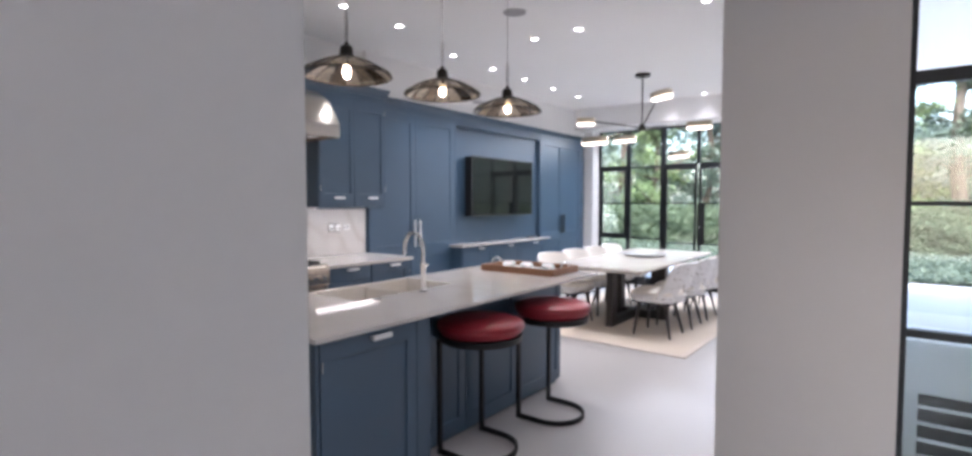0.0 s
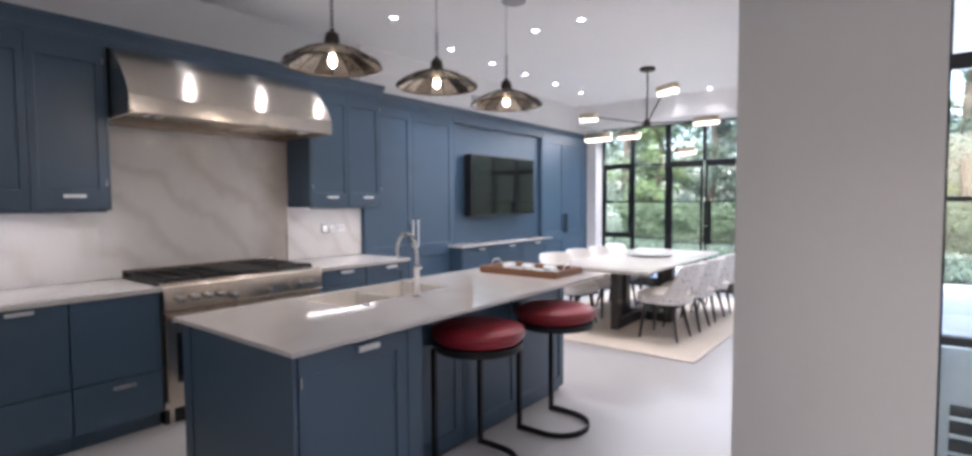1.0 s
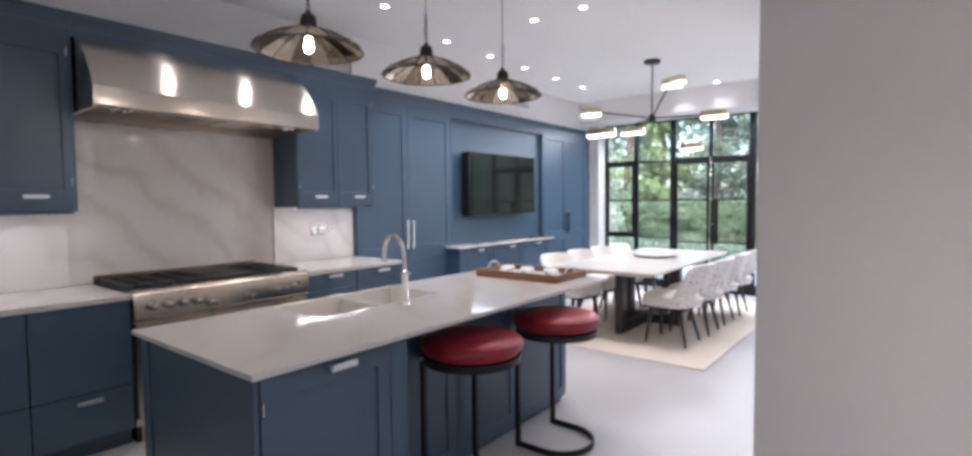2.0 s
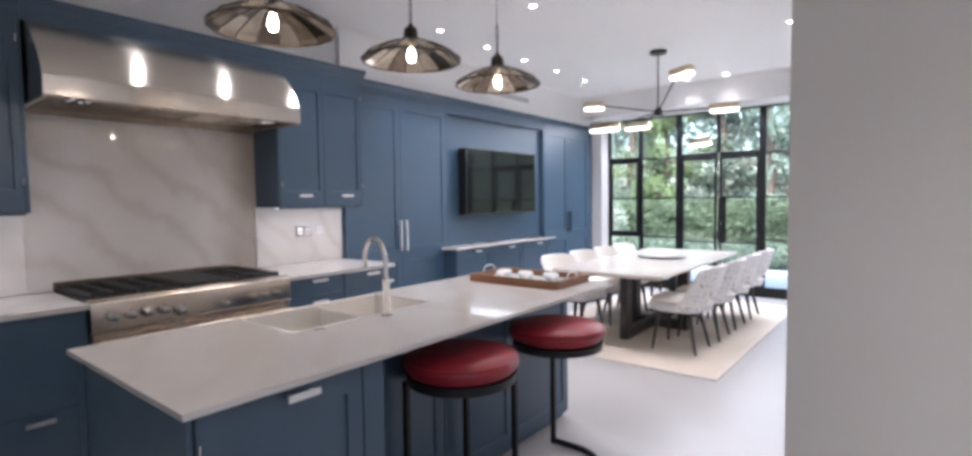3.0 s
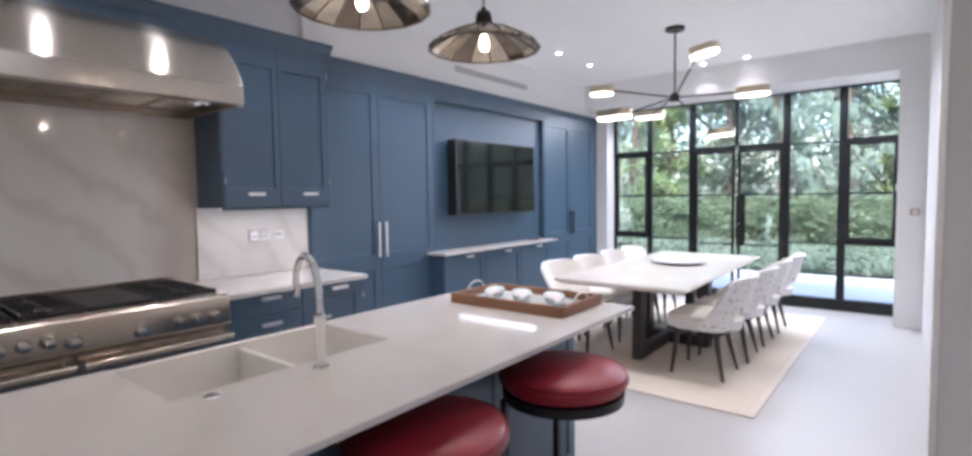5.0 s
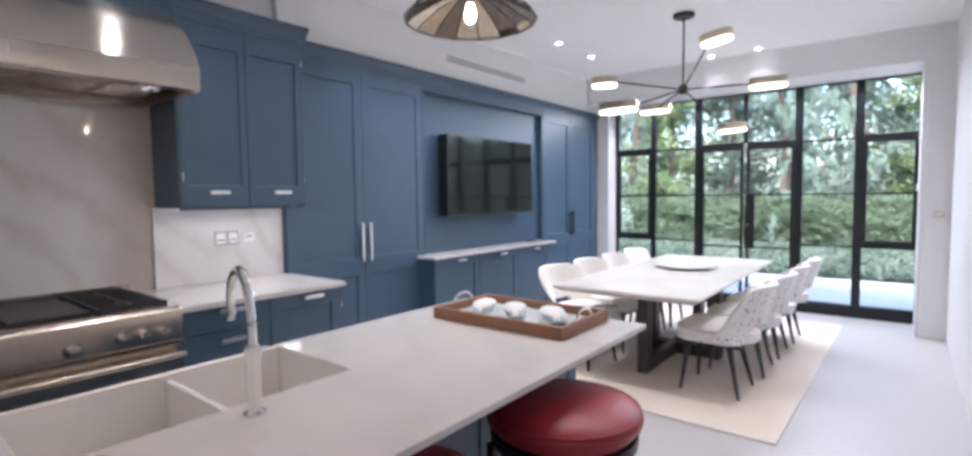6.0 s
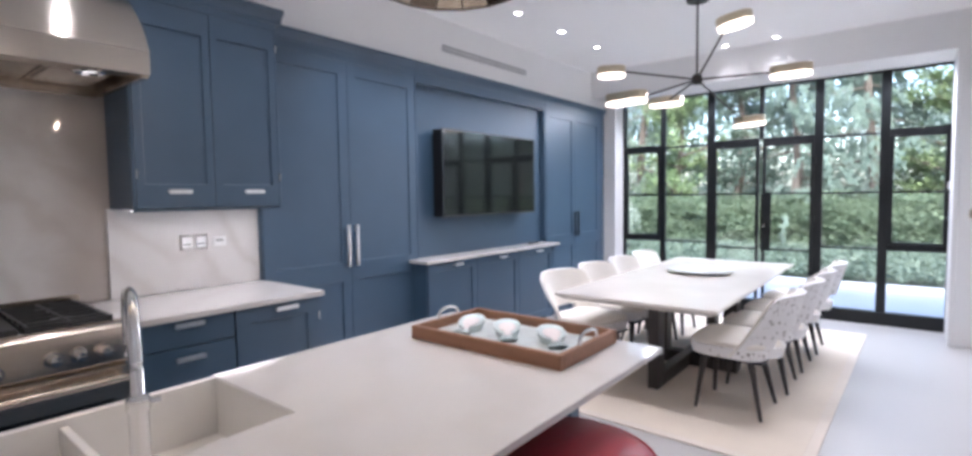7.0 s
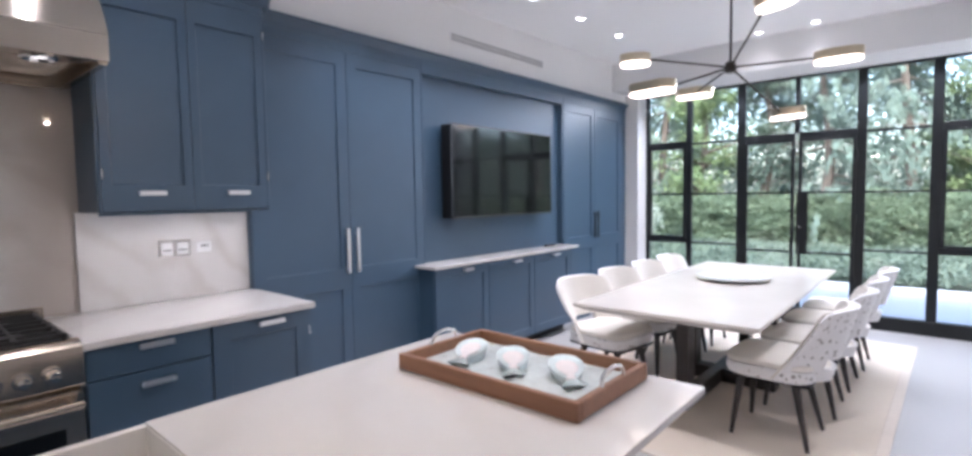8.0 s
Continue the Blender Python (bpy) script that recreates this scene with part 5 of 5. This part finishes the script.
def chair(m, first=None):
    """Local: the sitter faces +x."""
    if first:
        return copy_thing(first, m)
    t = thing("dining_chair", (0, 0, 0), "cream upholstered dining chair, speckled outer shell, black tapered legs", "dining chair", "chairs round the table")
    # seat pad on its fabric-covered base
    def pad(prof):
        bm = bmesh.new()
        n = 36
        rings = []
        for r, z in prof:
            row = []
            for k in range(n):
                a = 2 * math.pi * k / n
                c, s = math.cos(a), math.sin(a)
                x = 0.02 + 0.238 * r * math.copysign(abs(c) ** 0.45, c)
                y = 0.245 * r * math.copysign(abs(s) ** 0.45, s)
                row.append(bm.verts.new((x, y, z)))
            rings.append(row)
        for a, b in zip(rings, rings[1:]):
            for k in range(n):
                bm.faces.new((a[k], a[(k + 1) % n], b[(k + 1) % n], b[k]))
        bmesh.ops.remove_doubles(bm, verts=bm.verts[:], dist=1e-4)
        return bm

    part("seat_base", pad([(0.0, 0.365), (0.86, 0.367), (0.97, 0.38), (1.0, 0.41), (0.99, 0.442), (0.9, 0.445), (0.0, 0.445)]), SPECKLE, t, "pale fabric with dark specks")
    bm = pad([(0.0, 0.446), (0.95, 0.447), (0.99, 0.456), (0.975, 0.474), (0.9, 0.487), (0.4, 0.493), (0.0, 0.495)])
    part("seat", bm, CREAM, t, "cream fabric seat")

    def shell(out, thick):
        bm = bmesh.new()
        nu, nv = 20, 12
        grids = []
        for o in (out, out - thick):
            g = []
            for j in range(nv + 1):
                v = j / nv
                row = []
                for i in range(nu + 1):
                    u = -1 + 2 * i / nu
                    au = abs(u)
                    fwd = (0.1 * (1 - v) ** 1.3 + 0.11) * au ** 2.2
                    x = -(0.235 + 0.12 * v) + fwd - o * (1 - 0.6 * au ** 2)
                    y = u * (0.245 - 0.028 * math.exp(-(((v - 0.33) / 0.2) ** 2)) + 0.006 * v) + math.copysign(o * au ** 3, u)
                    z = 0.375 + 0.425 * v - 0.05 * v * au ** 9 + 0.02 * (1 - v) * au
                    row.append(bm.verts.new((x, y, z)))
                g.append(row)
            grids.append(g)
        A, B = grids
        # a slot at the small of the back lets the seat show through
        kept = {(j, i) for j in range(nv) for i in range(nu) if not (2 <= j < 4 and 5 <= i < nu - 5)}
        for j, i in kept:
            bm.faces.new((A[j][i], A[j][i + 1], A[j + 1][i + 1], A[j + 1][i]))
            bm.faces.new((B[j][i], B[j + 1][i], B[j + 1][i + 1], B[j][i + 1]))
            for dj, di, p, q in ((-1, 0, (j, i), (j, i + 1)), (1, 0, (j + 1, i + 1), (j + 1, i)), (0, -1, (j + 1, i), (j, i)), (0, 1, (j, i + 1), (j + 1, i + 1))):
                if (j + dj, i + di) not in kept:
                    bm.faces.new((A[p[0]][p[1]], B[p[0]][p[1]], B[q[0]][q[1]], A[q[0]][q[1]]))
        return bm

    part("back_shell", shell(0.03, 0.026), SPECKLE, t, "pale fabric with dark specks")
    part("backrest", shell(0.003, 0.03), CREAM, t, "cream padded inside")
    bm = bmesh.new()
    box(bm, (-0.2, -0.2, 0.352), (0.24, 0.2, 0.372), 0.004)
    part("seat_frame", bm, BLACKMETAL, t, "black underframe", smooth=False)
    for sx, sy in ((1, 1), (1, -1), (-1, 1), (-1, -1)):
        bm = bmesh.new()
        rod(bm, (0.02 + sx * 0.15 if sx > 0 else -0.11, sy * 0.13, 0.36), (0.205 if sx > 0 else -0.192, sy * 0.193, 0.0), 0.024, 0.011, 12)
        part("leg", bm, DARKWOOD, t, "dark tapered leg")
    t.matrix_basis = m
    return t


rows_r = [(2.43, 3.78, 178), (2.47, 4.36, 181), (2.485, 4.955, 179), (2.51, 5.55, 180)]
rows_l = [(1.33, 3.76, -10), (1.34, 4.36, -5), (1.35, 4.95, -2), (1.35, 5.52, 0)]
c0 = chair(pose(*rows_r[0][:2], FZ, 0, 0, rows_r[0][2]))
for x, y, a in rows_r[1:] + rows_l:
    chair(pose(x, y, FZ, 0, 0, a), c0)

# ---- chandelier ----


def pill(bm, L, W, z0, z1, n=12, inset=0.0):
    pts = []
    r = W / 2
    for k in range(n + 1):
        a = -math.pi / 2 + math.pi * k / n
        pts.append((L / 2 - r + r * math.cos(a), r * math.sin(a)))
    for k in range(n + 1):
        a = math.pi / 2 + math.pi * k / n
        pts.append((-L / 2 + r + r * math.cos(a), r * math.sin(a)))
    s = 1 - inset
    a = [bm.verts.new((x * s, y * s, z0)) for x, y in pts]
    b = [bm.verts.new((x * s, y * s, z1)) for x, y in pts]
    m = len(pts)
    for k in range(m):
        bm.faces.new((a[k], a[(k + 1) % m], b[(k + 1) % m], b[k]))
    bm.faces.new(a[::-1])
    bm.faces.new(b)
    return bm


def chandelier():
    h = Vector((1.91, 4.55, 2.368))
    t = thing("chandelier", (h.x, h.y, CEIL), "six-armed chandelier with glowing brass drum lamps", "chandelier")
    bm = bmesh.new()
    lathe(bm, [(0, CEIL - 0.03), (0.085, CEIL - 0.03), (0.09, CEIL - 0.022), (0.09, CEIL - 0.001), (0, CEIL - 0.001)], (h.x, h.y, 0), 32)
    part("canopy", bm, BRONZE, t)
    bm = bmesh.new()
    rod(bm, (h.x, h.y, CEIL - 0.03), (h.x, h.y, h.z + 0.04), 0.0085)
    part("rod", bm, BRONZE, t)
    bm = bmesh.new()
    lathe(bm, [(0, h.z + 0.045), (0.03, h.z + 0.04), (0.04, h.z + 0.025), (0.042, h.z - 0.025), (0.03, h.z - 0.04), (0, h.z - 0.045)], (h.x, h.y, 0), 20)
    part("hub", bm, BRONZE, t)
    heads = [((1.363, 4.11, 2.44), 28, 0.25, (0, 0)), ((1.6, 3.87, 2.165), -10, 0.38, (0, 0)), ((1.457, 5.089, 2.315), 0, 0.35, (0, 0)),
             ((2.17, 5.18, 2.07), 20, 0.29, (0, -4)), ((2.576, 4.619, 2.35), 2, 0.32, (0, 0)), ((2.291, 4.145, 2.66), 5, 0.27, (0, -10))]
    for (x, y, z), ang, L, (ta, tb) in heads:
        p = Vector((x, y, z))
        d = (p - h).normalized()
        bm = bmesh.new()
        rod(bm, h, p - Vector((d.x, d.y, 0)) * 0.1, 0.0075)
        part("arm", bm, BRONZE, t)
        m = pose(x, y, z, ta, tb, ang)
        L *= 0.9
        bm = pill(bmesh.new(), L, 0.17, -0.022, 0.036, 14)
        bmesh.ops.transform(bm, matrix=m, verts=bm.verts[:])
        s = part("lamp_head", bm, BRASS, t, "brushed champagne brass drum")
        bm = pill(bmesh.new(), L, 0.17, -0.045, -0.023, 14, 0.03)
        bmesh.ops.transform(bm, matrix=m, verts=bm.verts[:])
        part("diffuser", bm, LEDWARM, s, "glowing white diffuser")


chandelier()

# ---- pendants over the island ----


def pendant(m, drop):
    """Local origin: the lamp bulb. drop: length of the cord above it."""
    t = thing("pendant_lamp", (0, 0, 0), "umbrella-shaped pendant lamp of antique mirror panels", "pendant lamp", "pendants over the island")
    n = 16
    prof = [(0.05, 0.082), (0.14, 0.05), (0.224, 0.006), (0.244, -0.016)]
    bm = bmesh.new()
    for k in range(n):
        a = 2 * math.pi * k / n
        pts = [(r * math.cos(a), r * math.sin(a), z + 0.001) for r, z in prof]
        for p, q in zip(pts, pts[1:]):
            rod(bm, p, q, 0.0035, None, 6)
    rim = [(0.244 * math.cos(2 * math.pi * k / n), 0.244 * math.sin(2 * math.pi * k / n), -0.016) for k in range(n)]
    for k in range(n):
        rod(bm, rim[k], rim[(k + 1) % n], 0.0045, None, 6)
    part("ribs", bm, BRONZE, t, "dark leaded seams")
    for k in range(n):
        bm = bmesh.new()
        a0, a1 = 2 * math.pi * k / n, 2 * math.pi * (k + 1) / n
        L_, R_ = [], []
        for r, z in prof:
            L_.append(bm.verts.new((r * math.cos(a0), r * math.sin(a0), z)))
            R_.append(bm.verts.new((r * math.cos(a1), r * math.sin(a1), z)))
        for i in range(len(prof) - 1):
            bm.faces.new((L_[i], R_[i], R_[i + 1], L_[i + 1]))
        bmesh.ops.solidify(bm, geom=bm.faces[:], thickness=0.003)
        part("panel", bm, MIRROR_A if k % 3 else MIRROR_B, t, smooth=False)
    bm = bmesh.new()
    lathe(bm, [(0, 0.168), (0.01, 0.164), (0.015, 0.15), (0.03, 0.142), (0.036, 0.12), (0.038, 0.09), (0.052, 0.082), (0.052, 0.075), (0, 0.075)], n=24)
    part("cap", bm, BRONZE, t, "dark bronze cap")
    bm = bmesh.new()
    lathe(bm, [(0, 0.075), (0.02, 0.074), (0.02, 0.045), (0, 0.045)], n=16)
    part("lamp_holder", bm, BRONZE, t)
    bm = bmesh.new()
    lathe(bm, [(0, 0.046), (0.012, 0.044), (0.02, 0.014), (0.021, -0.003), (0.015, -0.02), (0, -0.026)], n=16)
    part("bulb", bm, BULB, t, "glowing warm bulb")
    # chain just above the cap, cord to the ceiling
    bm = bmesh.new()
    z = 0.166
    k = 0
    while z < 0.3:
        ring = []
        for i in range(11):
            a = 2 * math.pi * i / 10
            u, w = 0.008 * math.cos(a), 0.014 * math.sin(a)
            ring.append((u if k % 2 else 0, 0 if k % 2 else u, z + 0.012 + w))
        tube(bm, ring, 0.0022, 5)
        z += 0.022
        k += 1
    part("chain", bm, BRONZE, t, "dark metal chain")
    bm = bmesh.new()
    rod(bm, (0, 0, z - 0.004), (0, 0, drop - 0.02), 0.0025, None, 8)
    part("cord", bm, mat("grey_cord", (0.35, 0.34, 0.33), 0.7), t, "thin grey cord")
    bm = bmesh.new()
    lathe(bm, [(0, drop - 0.022), (0.05, drop - 0.022), (0.055, drop - 0.014), (0.055, drop - 0.001), (0, drop - 0.001)], n=28)
    part("ceiling_rose", bm, BRONZE, t)
    t.matrix_basis = m
    return t


for x, y, z in ((2.045, -0.045, 2.138), (2.107, 0.653, 2.14), (2.185, 1.26, 2.108)):
    pendant(pose(x, y, z, 0, 0, 9), CEIL - z)
    lamp("pendant_light", "POINT", Matrix.Translation((x, y, z - 0.036)), 0.8, (1.0, 0.84, 0.64), 0.008)

# ---- ceiling lights ----


def downlight(m, first=None):
    if first:
        return copy_thing(first, m)
    t = thing("downlight", (0, 0, 0), "small round recessed ceiling spotlight, lit", "downlight", "ceiling spotlights")
    bm = bmesh.new()
    lathe(bm, [(0.03, -0.001), (0.033, -0.006), (0.045, -0.005), (0.047, -0.001)], n=28)
    part("trim_ring", bm, WHITEPLASTIC, t, "white trim ring")
    bm = bmesh.new()
    lathe(bm, [(0.0, -0.004), (0.03, -0.004), (0.03, -0.001), (0, -0.001)], n=24)
    part("lens", bm, DOWNLIGHT, t, "glowing lens")
    t.matrix_basis = m
    return t


# the last four, in the hall, are unseen spots added to brighten it
spots_xy = [(0.85, 0.25), (0.85, 0.86), (0.85, 1.47), (0.6, 2.49), (0.6, 3.2), (0.6, 3.88), (0.613, 4.59), (0.625, 5.31), (1.607, 2.53), (2.085, 2.53), (1.7, 6.19), (2.187, 6.2), (3.2, 2.53), (3.2, 4.4), (4.0, -0.6), (5.3, -0.6), (4.4, -3.2), (6.0, -3.2)]
d0 = None
for x, y in spots_xy:
    o = downlight(pose(x, y, CEIL), d0)
    d0 = d0 or o
    lamp("spot_light", "SPOT", look((x, y, CEIL - 0.02), (x + 0.001, y, 0)), (0.6 if y > 6 else 5.6) if y > 2 else (1.5 if x < 3 else 3.2), (1.0, 0.97, 0.93), 0.012 if x < 1 and y < 2 else 0.025, spot=(radians(105), 0.7))
bm = bmesh.new()
lathe(bm, [(0, -0.008), (0.085, -0.008), (0.095, -0.004), (0.097, -0.001), (0, -0.001)], (0, 0, 0), 36)
s = thing("ceiling_speaker", (1.86, 1.82, CEIL), "round pale grey ceiling speaker grille", "speaker")
bmesh.ops.translate(bm, verts=bm.verts[:], vec=(1.86, 1.82, CEIL))
part("grille", bm, mat("speaker_mesh", (0.45, 0.45, 0.46), 0.7, var=0.05, bump=0.4, bscale=500), s)
